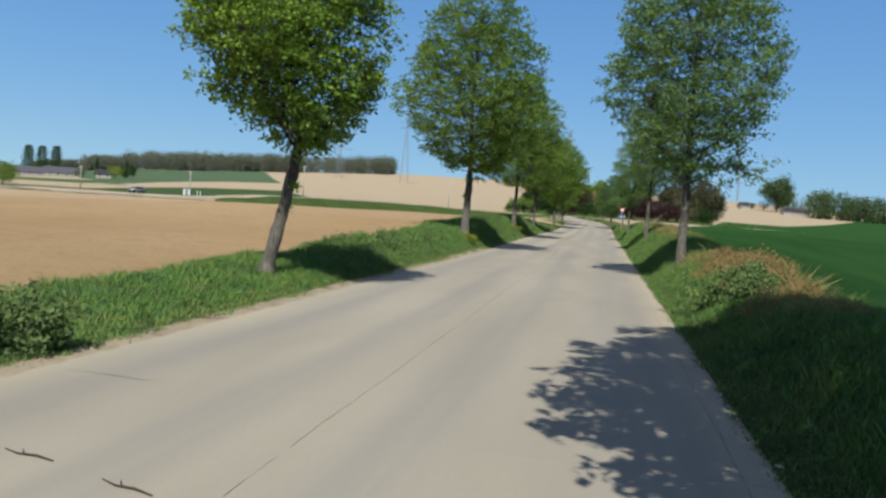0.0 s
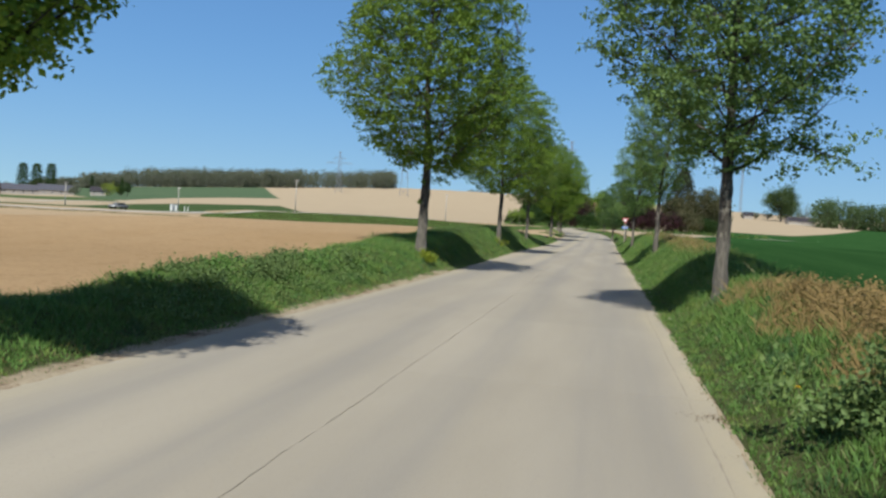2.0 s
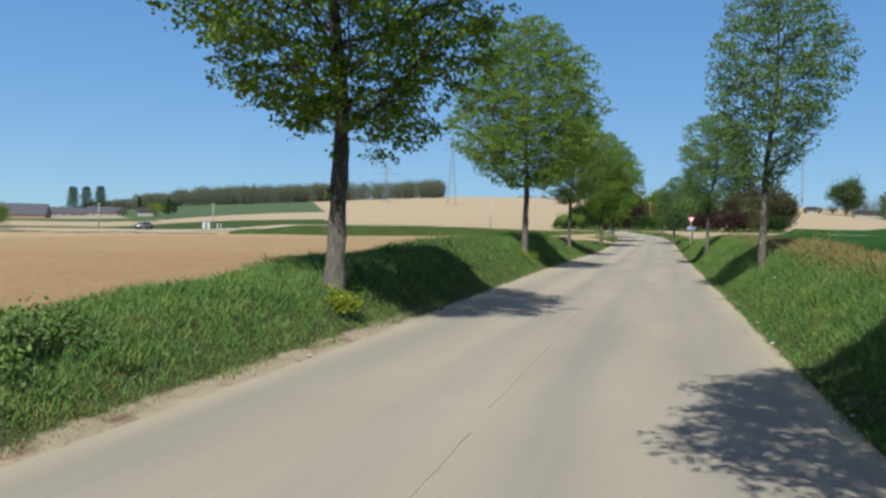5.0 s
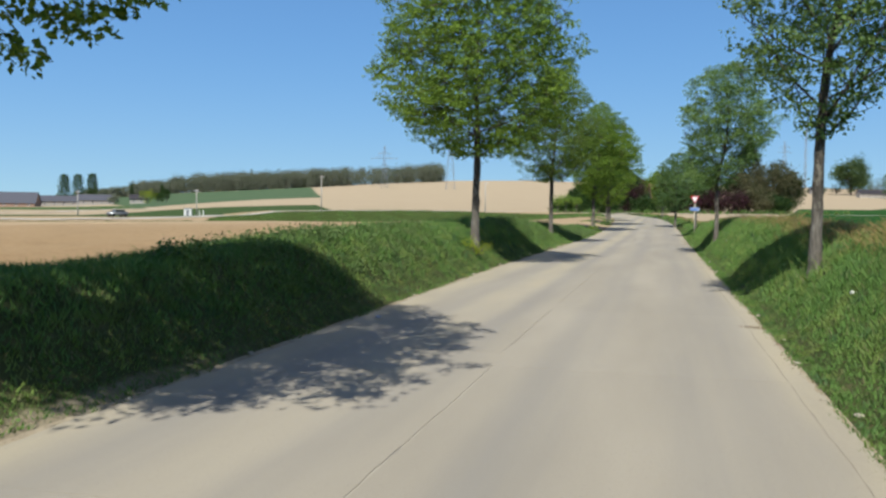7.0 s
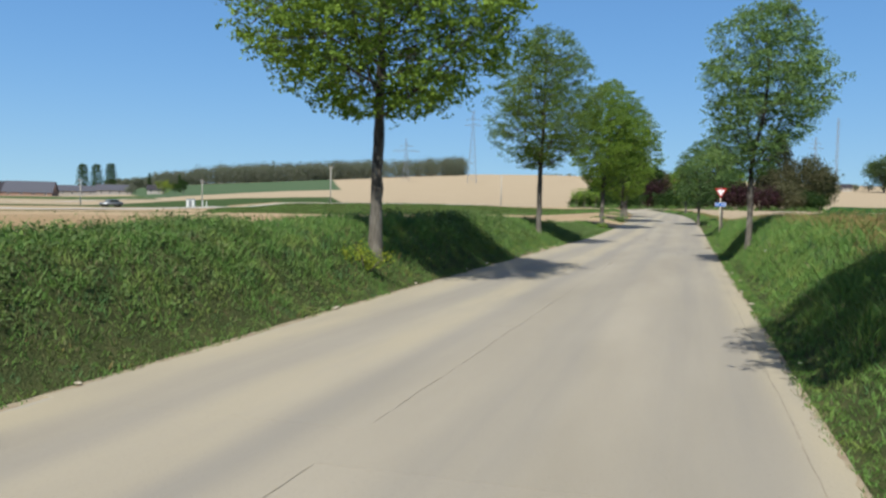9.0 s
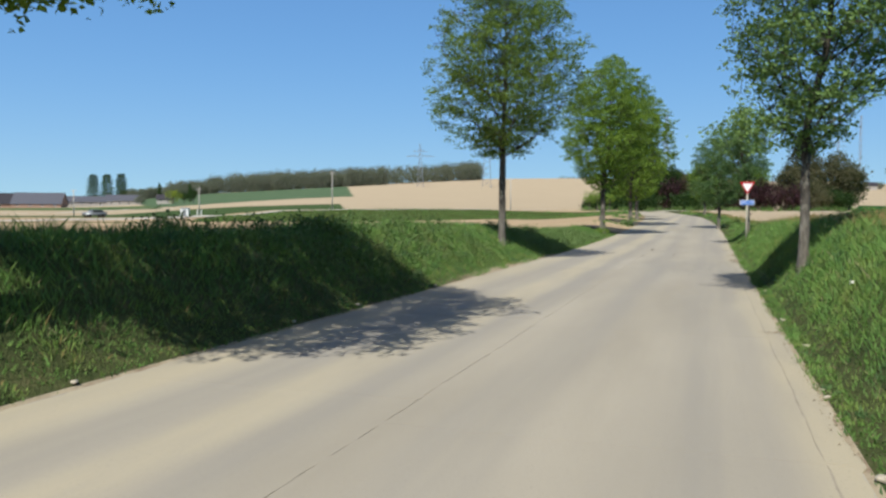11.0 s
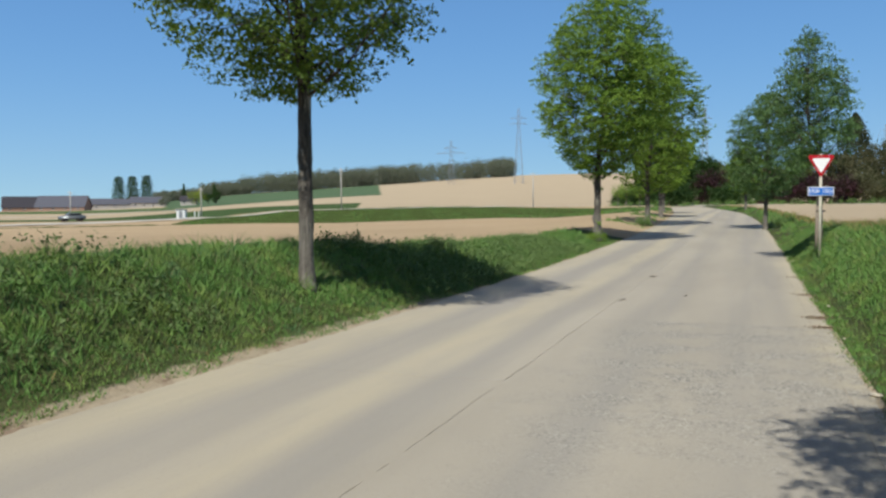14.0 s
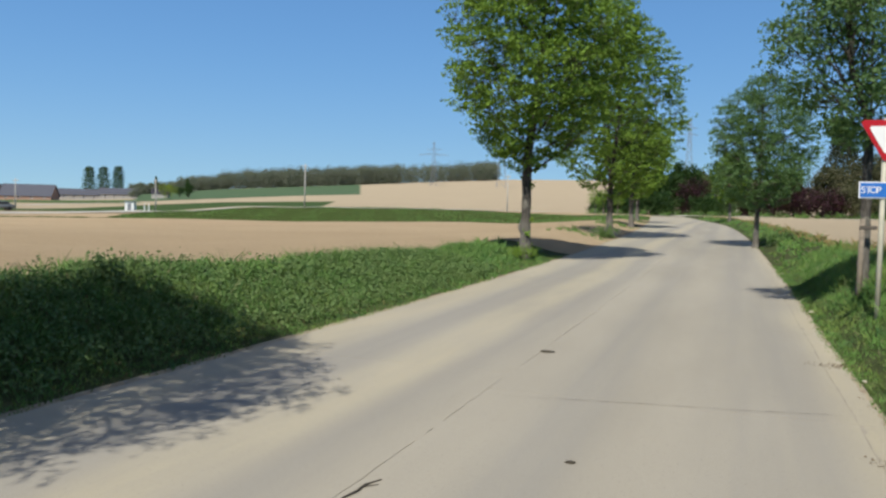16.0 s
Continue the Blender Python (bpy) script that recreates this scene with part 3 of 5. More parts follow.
def bush(name, u, s, wide, high, paint, seed, n=2600, leaf=0.12, deep=None, label="", category="shrub", group="", stems=7, stem=1.0):
    """A shrub of many leaves on a few stems."""
    rng = np.random.default_rng(seed)
    ob = thing(name, u, s, None, 0, label, category, group)
    deep = deep or wide
    m = max(8, n // 70)
    d = rng.normal(size=(m, 3))
    d /= np.linalg.norm(d, axis=1, keepdims=True)
    q = rng.uniform(0.35, 1, (m, 1)) ** 0.5 * (1 + 0.25 * rng.normal(size=(m, 1)))
    c = d * q * [wide / 2, deep / 2, high * 0.5] + [0, 0, high * 0.52]
    c[:, 2] = np.maximum(c[:, 2], high * 0.06)
    spread = max(0.08, 0.11 * (wide + high) / 2)
    pts = c[rng.integers(0, m, n)] + rng.normal(size=(n, 3)) * spread
    pts[:, 2] = np.maximum(pts[:, 2], 0.02)
    v, f = leaves(rng, pts, leaf, 0.5)
    part_mesh("crown", mesh_of("crown", v, f, paint), ob)
    lines = []
    for i in range(stems):
        tip = c[rng.integers(0, m)]
        foot = np.array([tip[0] * 0.15, tip[1] * 0.15, -0.1])
        lines.append((np.stack([foot, (foot + tip) / 2 + [0, 0, 0.1 * high], tip]), np.array([0.02, 0.014, 0.005]) * (0.5 + high) * stem))
    v, f = tubes(lines, 5)
    part_mesh("stems", mesh_of("stems", v, f, BARK, smooth=True), ob)
    return ob


# ---- ground ----
def steps(start, stop, first, growth):
    out, x, d = [], start, first
    while x < stop:
        out.append(x)
        x += d
        d *= growth
    return np.array(out + [stop])


def ground_sheet():
    near_l = np.arange(0, 4.2, 0.2)
    near_r = np.arange(0, 4.2, 0.2)
    lane = np.linspace(0, 1, 9)[1:-1]
    far = steps(4.3, 3800, 0.7, 1.13)
    ss = np.concatenate([-steps(6, 900, 3, 1.25)[::-1], np.arange(-5, 130, 0.8), steps(130, 4200, 1.5, 1.07)])
    cols = len(far) + len(near_l) + len(lane) + len(near_r) + len(far)
    uu = np.empty((len(ss), cols))
    for i, s in enumerate(ss):
        le, re = float(left_edge(s)), float(right_edge(s))
        d = np.concatenate([le - far[::-1], le - near_l[::-1], le + (re - le) * lane, re + near_r, re + far])
        uu[i] = d + float(bend(s)) * (1 - ease(np.abs(d), 30, 90))
    sv = np.repeat(ss[:, None], cols, 1)
    zz = ground_z(uu, sv)
    v = np.stack([uu, sv, zz], -1).reshape(-1, 3)
    v = v @ np.array(ROAD.to_3x3()).T + np.array(ROAD.translation)
    i, j = np.meshgrid(np.arange(len(ss) - 1), np.arange(cols - 1), indexing="ij")
    f = np.stack([i * cols + j, i * cols + j + 1, (i + 1) * cols + j + 1, (i + 1) * cols + j], -1).reshape(-1, 4)
    a, b = len(far), len(far) + len(near_l)
    c, e = b + len(lane), b + len(lane) + len(near_r)
    jj = j.reshape(-1)
    bank = ((jj >= a + 6) & (jj < b - 1)) | ((jj >= c) & (jj < e - 8))
    sand = (jj >= b - 1) & (jj < c)
    bare = (jj < b) & (np.repeat(ss[:-1], cols - 1) > 104)
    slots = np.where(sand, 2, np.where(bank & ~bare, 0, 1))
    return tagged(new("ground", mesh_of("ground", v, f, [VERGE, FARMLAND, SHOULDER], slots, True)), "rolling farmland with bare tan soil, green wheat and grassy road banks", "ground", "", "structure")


ground_sheet()


# ---- road slabs ----
road = tagged(new("road"), "pale worn concrete slab road with sandy margins", "road", "", "structure")
road.matrix_world = ROAD.copy()


def ragged(x, phase):
    """Small wander of a worn joint."""
    return 0.006 * math.sin(1.7 * x + phase) + 0.004 * math.sin(4.9 * x + 2.1 * phase) + 0.004 * math.sin(13.0 * x + phase)


def slab_mesh(w, l, name, s_mid, lane_no):
    """A slab whose edges wander like worn joints do."""
    gap = 0.003
    groove = {1: 0.007 if lane_no == 1 else gap, -1: 0.007 if lane_no == 2 else gap}
    ys = np.linspace(-l / 2, l / 2, 15 if lane_no == 1 else 45)
    xs = np.linspace(-w / 2, w / 2, 7)
    side = {-1: 0.0 if lane_no == 0 else 2.0 * (lane_no - 1) + 1, 1: 2.0 * lane_no + 1}
    def x_at(sign, y):
        free = (lane_no == 0 and sign < 0) or (lane_no == 2 and sign > 0)
        at = s_mid + y
        broken = -sign * abs(0.05 * math.sin(2.3 * at) * math.sin(9.1 * at + 1) + 0.022 * math.sin(21 * at)) if free else 0.0
        return sign * (w / 2 - groove[sign]) + ragged(at, side[sign]) * (1.6 if free else 1.0) + broken
    def y_at(sign, x):
        return sign * (l / 2 - gap) + ragged(x * 2 + (s_mid + sign * l / 2) * 7, 3.0 + lane_no)
    ring = [(x_at(1, y), y) for y in ys[1:-1]] + [(x, y_at(1, x)) for x in xs[::-1]] + [(x_at(-1, y), y) for y in ys[::-1][1:-1]] + [(x, y_at(-1, x)) for x in xs]
    bm = bmesh.new()
    top = [bm.verts.new((x, y, 0)) for x, y in ring]
    low = [bm.verts.new((x, y, -0.16)) for x, y in ring]
    bm.faces.new(top)
    for a in range(len(ring)):
        b = (a + 1) % len(ring)
        bm.faces.new((top[b], top[a], low[a], low[b]))
    bmesh.ops.recalc_face_normals(bm, faces=bm.faces)
    me = bpy.data.meshes.new(name)
    bm.to_mesh(me)
    bm.free()
    me.materials.append(CONCRETE)
    return me


SLAB = 5.58
rng = np.random.default_rng(4)


def road_strip(name, paint, a, b, drop):
    """A strip of the road from offset a to b, lying drop below its surface."""
    ss = np.arange(-30, 243, 1.5)
    rows = [np.stack([np.array([x(s) for s in ss]) + bend(ss), ss, road_z(ss) - drop], -1) for x in (a, b)]
    n = len(ss)
    f = np.array([[i, n + i, n + i + 1, i + 1] for i in range(n - 1)])
    ob = new(name, mesh_of(name, np.concatenate(rows), f, paint, smooth=True))
    ob.parent = road
    return ob


road_strip("joint_filler", JOINT, lambda s: float(left_edge(s)) + 0.12, lambda s: float(right_edge(s)) - 0.06, 0.0055)
road_strip("edge_joint", STAINED_JOINT, lambda s: float(right_edge(s)) - 0.29, lambda s: float(right_edge(s)) - 0.23, 0.0045)
for i in range(-6, 42):
    mid_s = 6.26 + (i + 0.5) * SLAB
    for lane_no, offset in ((0, 0.0), (1, -0.83), (2, -0.83)):
        s = mid_s + offset
        le, mid, re = float(left_edge(s)) + 0.1, -1.88 - 0.2 * float(ease(s, 25, 45)), float(right_edge(s)) - 0.26
        a, b = ((le, mid), (mid, re), (re, float(right_edge(s)) - 0.02))[lane_no]
        nm = "edge_slab" if lane_no == 2 else "slab"
        slope = float(road_z(s + 2) - road_z(s - 2)) / 4
        yaw = math.degrees(math.atan(-float(bend(s + 2) - bend(s - 2)) / 4))
        ob = new(nm, slab_mesh(b - a, SLAB, nm, s, lane_no))
        ob.parent = road
        ob.matrix_basis = pose((a + b) / 2 + float(bend(s)), s, float(road_z(s)) + rng.uniform(-0.0006, 0.0006) - (0.002 if lane_no == 2 else 0), math.degrees(math.atan(slope)), 0, yaw)


def open_joint(name, u0, s0, u1, s1, wide, seed):
    """A worn joint or crack that has opened, filled with dark dirt, wandering from one end to the other."""
    rng = np.random.default_rng(seed)
    k = np.linspace(0, 1, 40)
    u, s = u0 + (u1 - u0) * k, s0 + (s1 - s0) * k + np.cumsum(rng.normal(size=40)) * 0.006
    half = wide / 2 * np.clip(0.6 + 0.5 * rng.normal(size=40), 0.15, 1.4) * np.sin(np.pi * np.clip(k, 0.03, 0.97)) ** 0.3
    z = road_z(s) + 0.0035
    v = np.concatenate([np.stack([u, s - half, z], -1), np.stack([u, s + half, z], -1)])
    f = np.array([[i, i + 1, 41 + i, 40 + i] for i in range(39)])
    ob = new(name, mesh_of(name, v, f, CRACK_DIRT))
    ob.parent = road
    return ob


CRACK_DIRT = plain("dark_crack_dirt", (0.14, 0.125, 0.10), 0.95, 0, 0.3, 9.0)
open_joint("crack", -1.95, 83.28, 1.1, 83.84, 0.011, 1)
open_joint("crack", -0.6, 77.98, 0.15, 78.0, 0.016, 2)
open_joint("crack", 0.62, 77.97, 1.2, 78.02, 0.02, 3)
open_joint("crack", -4.4, 6.26, -3.6, 6.23, 0.014, 4)
open_joint("crack", -1.9, 4.2, -1.86, 5.1, 0.016, 5)
open_joint("crack", -2.02, 80.55, -1.99, 81.5, 0.02, 6)


# ---- roadside trees ----
LIME = "roadside tree in fresh spring leaf on the grassy bank"
left_trees = [
    dict(u=-6.10, s=14.3, base=2.35, top=6.6, wide=4.4, rad=2.08, low=0.75, trunk=0.115, lean=(0.5, 0.0), shift=(-0.68, -0.3), sprays=1800, per=25, leaf=0.078, seed=11, gaps=0.1, tufts=4, label="leaning roadside tree with a dark knotted trunk and fresh leaves"),
    dict(u=-5.72, s=34.0, base=2.8, top=10.8, wide=5.5, rad=3.32, low=1.0, trunk=0.155, lean=(0.05, 0.1), shift=(-0.06, -0.6), sprays=2500, per=25, leaf=0.09, seed=12, gaps=0.1, tufts=3, peak=0.55, hanging=((0.4, 2.0, 2.85, 0.38, 34),), label="stout roadside tree with a dense round crown of fresh leaves"),
    dict(u=-5.98, s=55.4, base=2.9, top=10.1, wide=5.7, rad=3.52, trunk=0.12, sprays=2850, per=25, leaf=0.087, shift=(-0.2, 0.55), seed=13, peak=0.5, low=0.7, label=LIME),
    dict(u=-6.42, s=76.9, base=3.1, top=9.3, wide=5.5, rad=2.78, trunk=0.12, sprays=1950, per=25, leaf=0.075, seed=14, shift=(0.27, -0.8), gaps=0.12, low=0.7, fill=0.6, paint=LEAF_OLD, label="slim roadside tree with a thinly leaved open crown"),
    dict(u=-5.92, s=100.5, base=2.75, top=10.9, wide=6.35, rad=3.14, low=0.86, trunk=0.155, sprays=2400, per=24, leaf=0.1, seed=15, shift=(0.34, 0), tufts=5, peak=0.6, label=LIME),
    dict(u=-5.8, s=117.5, base=2.1, top=11.3, wide=6.3, rad=3.5, shift=(0.25, 0), trunk=0.16, sprays=1500, per=18, leaf=0.13, seed=16, label=LIME),
    dict(u=-6.7, s=134.5, base=2.2, top=9.4, wide=5.2, rad=3.0, trunk=0.17, sprays=1000, per=18, leaf=0.16, seed=17, label=LIME),
    dict(u=-8.1, s=151.0, base=2.2, top=9.0, wide=5.2, rad=3.0, trunk=0.17, sprays=900, per=16, leaf=0.18, seed=18, label=LIME),
]
right_trees = [
    dict(u=2.6, s=2.5, base=2.2, top=12.0, wide=6.0, rad=3.35, shift=(0.15, 0), trunk=0.15, sprays=2400, per=16, leaf=0.165, seed=20, low=0.5, label=LIME),
    dict(u=2.18, s=23.5, base=2.4, top=9.0, wide=5.2, rad=2.58, low=0.9, shift=(0.0, 0), trunk=0.118, sprays=1800, per=26, leaf=0.08, seed=21, gaps=0.12, hanging=((1.2, 0.0, 2.72, 0.4, 36),), paint=LEAF_PALE, label="tall roadside tree with a loose airy crown"),
    dict(u=2.30, s=45.3, base=2.4, top=8.5, wide=5.1, rad=2.02, trunk=0.095, sprays=1080, per=24, leaf=0.076, seed=22, gaps=0.12, shift=(0.2, 0), peak=0.45, low=1.1, paint=LEAF_PALE, label="narrow roadside tree with thin grey-green foliage"),
    dict(u=1.95, s=66.4, base=2.35, top=7.45, wide=4.95, rad=2.12, trunk=0.09, sprays=1380, per=24, leaf=0.074, seed=23, gaps=0.12, shift=(0.36, -0.1), peak=0.48, low=0.62, hanging=((-0.75, -0.3, 2.65, 0.38, 44),), paint=LEAF_PALE, label="roadside tree with a thin rounded crown"),
    dict(u=2.02, s=91.0, base=2.5, top=6.2, wide=3.9, rad=1.4, peak=0.9, shift=(-0.3, 0), trunk=0.08, sprays=620, per=24, leaf=0.072, seed=24, gaps=0.1, paint=LEAF_BLUE, label="young roadside tree with a pointed crown beside a stake"),
    dict(u=0.95, s=113.5, base=1.8, top=7.5, wide=4.2, rad=2.45, trunk=0.11, sprays=1300, per=22, leaf=0.095, peak=0.62, seed=25, paint=LEAF_BLUE, label=LIME),
    dict(u=-0.3, s=160.0, base=1.9, top=7.0, wide=3.9, rad=2.2, trunk=0.13, sprays=800, per=16, leaf=0.18, seed=26, label=LIME),
]
for spec in left_trees + right_trees:
    tree("roadside_tree", **spec)


# ---- grass on the banks ----
def grass(name, spots, heights, paint, seed, width=0.011, label="", bendy=0.75, lie=None):
    """Bent blades of two triangles at the given u, s; lie: the way each one leans."""
    rng = np.random.default_rng(seed)
    n = len(spots)
    u, s = spots[:, 0], spots[:, 1]
    foot = np.stack([u, s, ground_z(u, s) - 0.015], -1)
    ang = rng.uniform(0, 2 * np.pi, n)
    side = np.stack([np.cos(ang), np.sin(ang), np.zeros(n)], -1)
    ang2 = rng.uniform(0, 2 * np.pi, n) if lie is None else lie + rng.normal(size=n) * 0.5
    tilt = np.stack([np.cos(ang2), np.sin(ang2), np.zeros(n)], -1) * (heights * bendy * rng.uniform(0.2, 1.3, n))[:, None]
    up = np.stack([np.zeros(n), np.zeros(n), heights], -1)
    w = (width * rng.uniform(0.7, 1.5, n))[:, None]
    v = np.stack([foot - side * w, foot + up * 0.5 + tilt * 0.3 + side * w * 1.5, foot + up * 0.97 + tilt, foot + up * 0.4 + tilt * 0.22 - side * w * 0.9], 1).reshape(-1, 3)
    f = (np.arange(n)[:, None, None] * 4 + np.array([[0, 1, 3], [3, 1, 2]])).reshape(-1, 3)
    v = v @ np.array(ROAD.to_3x3()).T + np.array(ROAD.translation)
    return tagged(new(name, mesh_of(name, v, f, paint)), label, "grass", "", "stuff")


def bank_spots(rng, n, s0, s1, side, d0, d1):
    s = rng.uniform(s0, s1, n)
    d = rng.uniform(d0, d1, n)
    d = d + 0.10 * (1 + np.sin(s * 1.7 + 2 * np.sin(s * 0.61)) + 0.6 * np.sin(s * 4.3)) * (d < 0.6) * np.where(side < 0, 0.45, 0.4)
    u = np.where(side < 0, left_edge(s) - d, right_edge(s) + d) + bend(s)
    return np.stack([u, s], -1), d


def lush_field(seed):
    """Smooth height variation over the banks, from a few waves."""
    def f(p):
        a, b = p[:, 0], p[:, 1]
        return 0.5 + 0.25 * np.sin(a * 2.1 + b * 1.3 + seed) * np.sin(b * 0.83 + 1.7 * seed) + 0.25 * np.sin(a * 4.7 - b * 2.9 + 3 * seed)
    return f


def undercoat(name, spots, heights, paint, seed, width, label):
    """Short dense turf: one pointed blade a spot."""
    rng = np.random.default_rng(seed)
    n = len(spots)
    foot = np.column_stack([spots, ground_z(spots[:, 0], spots[:, 1]) - 0.01])
    a, b = rng.uniform(0, 2 * np.pi, n), rng.uniform(0, 2 * np.pi, n)
    side = np.stack([np.cos(a), np.sin(a), np.zeros(n)], -1) * (width * rng.uniform(0.7, 1.4, n))[:, None]
    tip = np.stack([np.cos(b) * 0.7, np.sin(b) * 0.7, np.ones(n)], -1) * heights[:, None]
    v = np.stack([foot - side, foot + side, foot + tip], 1).reshape(-1, 3) @ np.array(ROAD.to_3x3()).T + np.array(ROAD.translation)
    return tagged(new(name, mesh_of(name, v, np.arange(3 * n).reshape(-1, 3), paint)), label, "grass", "", "stuff")


for side in (-1, 1):
    rng = np.random.default_rng(70 + side)
    s = rng.uniform(0, 103, 125000)
    ragged_edge = 0.09 * np.sin(s * 1.7 + 2 * np.sin(s * 0.61)) + 0.05 * np.sin(s * 4.3) + 0.03 * np.sin(s * 11)
    d = (0.13 - 0.19 * ease(s, 33, 40) + 0.12 * ease(s, 66, 72) - 0.12 * ease(s, 77, 82) + ragged_edge if side < 0 else 0.6 * ragged_edge - 0.05) + 2.6 * rng.uniform(size=len(s)) ** 1.15
    u = np.where(side < 0, left_edge(s) - d, right_edge(s) + d) + bend(s)
    turf = np.column_stack([u, s])
    undercoat("turf", turf, (0.045 + 0.055 * ease(d, 0.1, 0.8)) * rng.uniform(0.6, 1.4, len(s)), GRASS, 45 + side, 0.0088, "short dense green turf on the road bank")
    for s0, s1, n in ((0, 45, 88000), (45, 100, 84000), (100, 200, 9000)):
        # tussocks of a dozen or so blades that lean outwards from their middle
        hearts, d = bank_spots(rng, n // 11, s0, s1, side, 0.0, 2.9 if side < 0 else 2.6)
        which = rng.integers(0, len(hearts), n)
        off = rng.normal(size=(n, 2)) * (0.05 + 0.05 * rng.uniform(size=len(hearts))[which])[:, None]
        spots = hearts[which] + off
        edge_d = np.where(side < 0, left_edge(spots[:, 1]) + bend(spots[:, 1]) - spots[:, 0], spots[:, 0] - right_edge(spots[:, 1]) - bend(spots[:, 1]))
        keep = edge_d > (0.04 - 0.12 * ease(spots[:, 1], 33, 40) + 0.08 * ease(spots[:, 1], 66, 72) - 0.08 * ease(spots[:, 1], 77, 82) if side < 0 else -0.06)
        spots, d, which, off = spots[keep], edge_d[keep], which[keep], off[keep]
        n = len(spots)
        if side > 0:
            dry = (spots[:, 1] > 11) & (spots[:, 1] < 23.5) & (d > 1.0 + 0.25 * np.sin(spots[:, 1] * 1.9)) & (d < 2.3) & (rng.uniform(size=n) < 0.75)
            dry |= (spots[:, 1] > 34) & (d > 1.4) & (rng.uniform(size=n) < 0.6 * ease(d, 1.2, 2.0))
        else:
            dry = (d < 0.5) & (rng.uniform(size=n) < 0.06)
        tuft = np.exp(rng.normal(size=len(hearts)) * 0.26)[which]
        h = (0.05 + 0.11 * ease(d, 0.0, 0.9)) * rng.uniform(0.65, 1.25, n) * (0.55 + 0.8 * lush_field(2.0 + side)(spots)) * tuft
        if side < 0:
            h = h * (0.72 + 0.28 * ease(spots[:, 1], 42, 55))
        if side < 0 and s0 >= 100:
            keep = np.abs((spots[:, 1] - 100.5 + 8.5) % 17 - 8.5) < 3.0
            spots, d, h, dry, off = spots[keep], d[keep], h[keep], dry[keep], off[keep]
        lie = np.arctan2(off[:, 1], off[:, 0]) + 0.4 * np.sin(spots[:, 1] * 0.7)
        wd = 0.0046 if s1 < 101 else 0.022
        grass("grass", spots[~dry], h[~dry], GRASS, 5 + side, wd, "long fresh green grass on the road bank", 0.72, lie[~dry])
        if dry.sum() > 300:
            grass("dry_grass", spots[dry], h[dry] * 1.15, DRY_GRASS, 9 + side, wd, "straw-coloured dry grass along the bank", 1.0, lie[dry])


# ---- weeds and shrubs on the banks ----
def weeds(name, s0, s1, side, d0, d1, n, seed, paint, label, leaf=0.07, high=0.35):
    rng = np.random.default_rng(seed)
    spots, d = bank_spots(rng, n // 9, s0, s1, side, d0, d1)
    top = rng.uniform(0.3, 1.0, len(spots)) * high
    pts = np.repeat(np.column_stack([spots, ground_z(spots[:, 0], spots[:, 1]) + top]), 9, 0)
    pts = pts + rng.normal(size=pts.shape) * [0.07, 0.07, 0.06]
    pts[:, 2] = np.maximum(pts[:, 2], ground_z(pts[:, 0], pts[:, 1]) + 0.02)
    v, f = leaves(rng, pts, leaf, 1.0)
    v = v @ np.array(ROAD.to_3x3()).T + np.array(ROAD.translation)
    return tagged(new(name, mesh_of(name, v, f, paint)), label, "weeds", "", "stuff")


weeds("nettle_patch", 80, 96, -1, 0.1, 2.2, 24000, 31, NETTLE, "broad-leaved dark green weeds covering the bank", 0.047, 0.20)
weeds("nettle_patch", 18, 27, -1, 0.4, 2.0, 8000, 32, NETTLE, "broad-leaved dark green weeds covering the bank", 0.045, 0.13)
weeds("nettle_patch", 41, 52, -1, 0.5, 2.6, 6000, 33, NETTLE, "scattered broad-leaved weeds among the grass", 0.05, 0.16)
weeds("nettle_patch", 60, 74, -1, 0.5, 2.4, 4500, 34, NETTLE, "scattered broad-leaved weeds among the grass", 0.06, 0.30)
for i, (u, s, w, h) in enumerate(((1.92, 14.6, 0.9, 0.42), (2.35, 14.2, 1.0, 0.45), (2.7, 15.0, 0.8, 0.35))):
    bush("weed_clump", u, s, w, h, NETTLE, 360 + i, 1300, 0.06, label="dense leafy weed clump at the road edge", category="weeds", group="weed clumps on the bank", stems=5, stem=0.3)

rng = np.random.default_rng(58)
for i in range(16):
    s = 19.8 + i * 0.55 + rng.uniform(-0.4, 0.4)
    d = rng.uniform(1.3, 2.3)
    w, h = rng.uniform(0.7, 1.3), rng.uniform(0.12, 0.24)
    bush("weed_clump", float(left_edge(s)) - d, s, w, h, NETTLE if i % 3 else GRASS, 300 + i, 900, 0.055, label="leafy weed clump on the crest of the bank", category="weeds", group="weed clumps on the bank", stems=5, stem=0.3)
for i in range(9):
    s = (40, 44, 47.5, 60, 64, 79.5, 82, 84.5, 87.5)[i] + rng.uniform(-0.5, 0.5)
    w, h = rng.uniform(0.7, 1.2), rng.uniform(0.2, 0.36) * (0.55 if s < 50 else 1.0)
    bush("weed_clump", float(left_edge(s)) - rng.uniform(1.5, 2.2), s, w, h, NETTLE if i % 2 else GRASS, 330 + i, 800, 0.055, label="leafy weed clump on the crest of the bank", category="weeds", group="weed clumps on the bank", stems=5, stem=0.3)
mound = rng.normal(size=(15000, 2)) * [0.36, 2.0] + [3.25, 18.0]
tall = 0.08 + 0.16 * np.exp(-((mound[:, 0] - 3.25) / 0.4) ** 2) * (0.6 + 0.4 * np.sin(mound[:, 1] * 4.1 + mound[:, 0] * 5))
grass("dry_brush", mound, tall * rng.uniform(0.5, 1.2, len(mound)), DRY_GRASS, 57, 0.005, "tangle of straw-brown dead stems on the bank", 1.6)


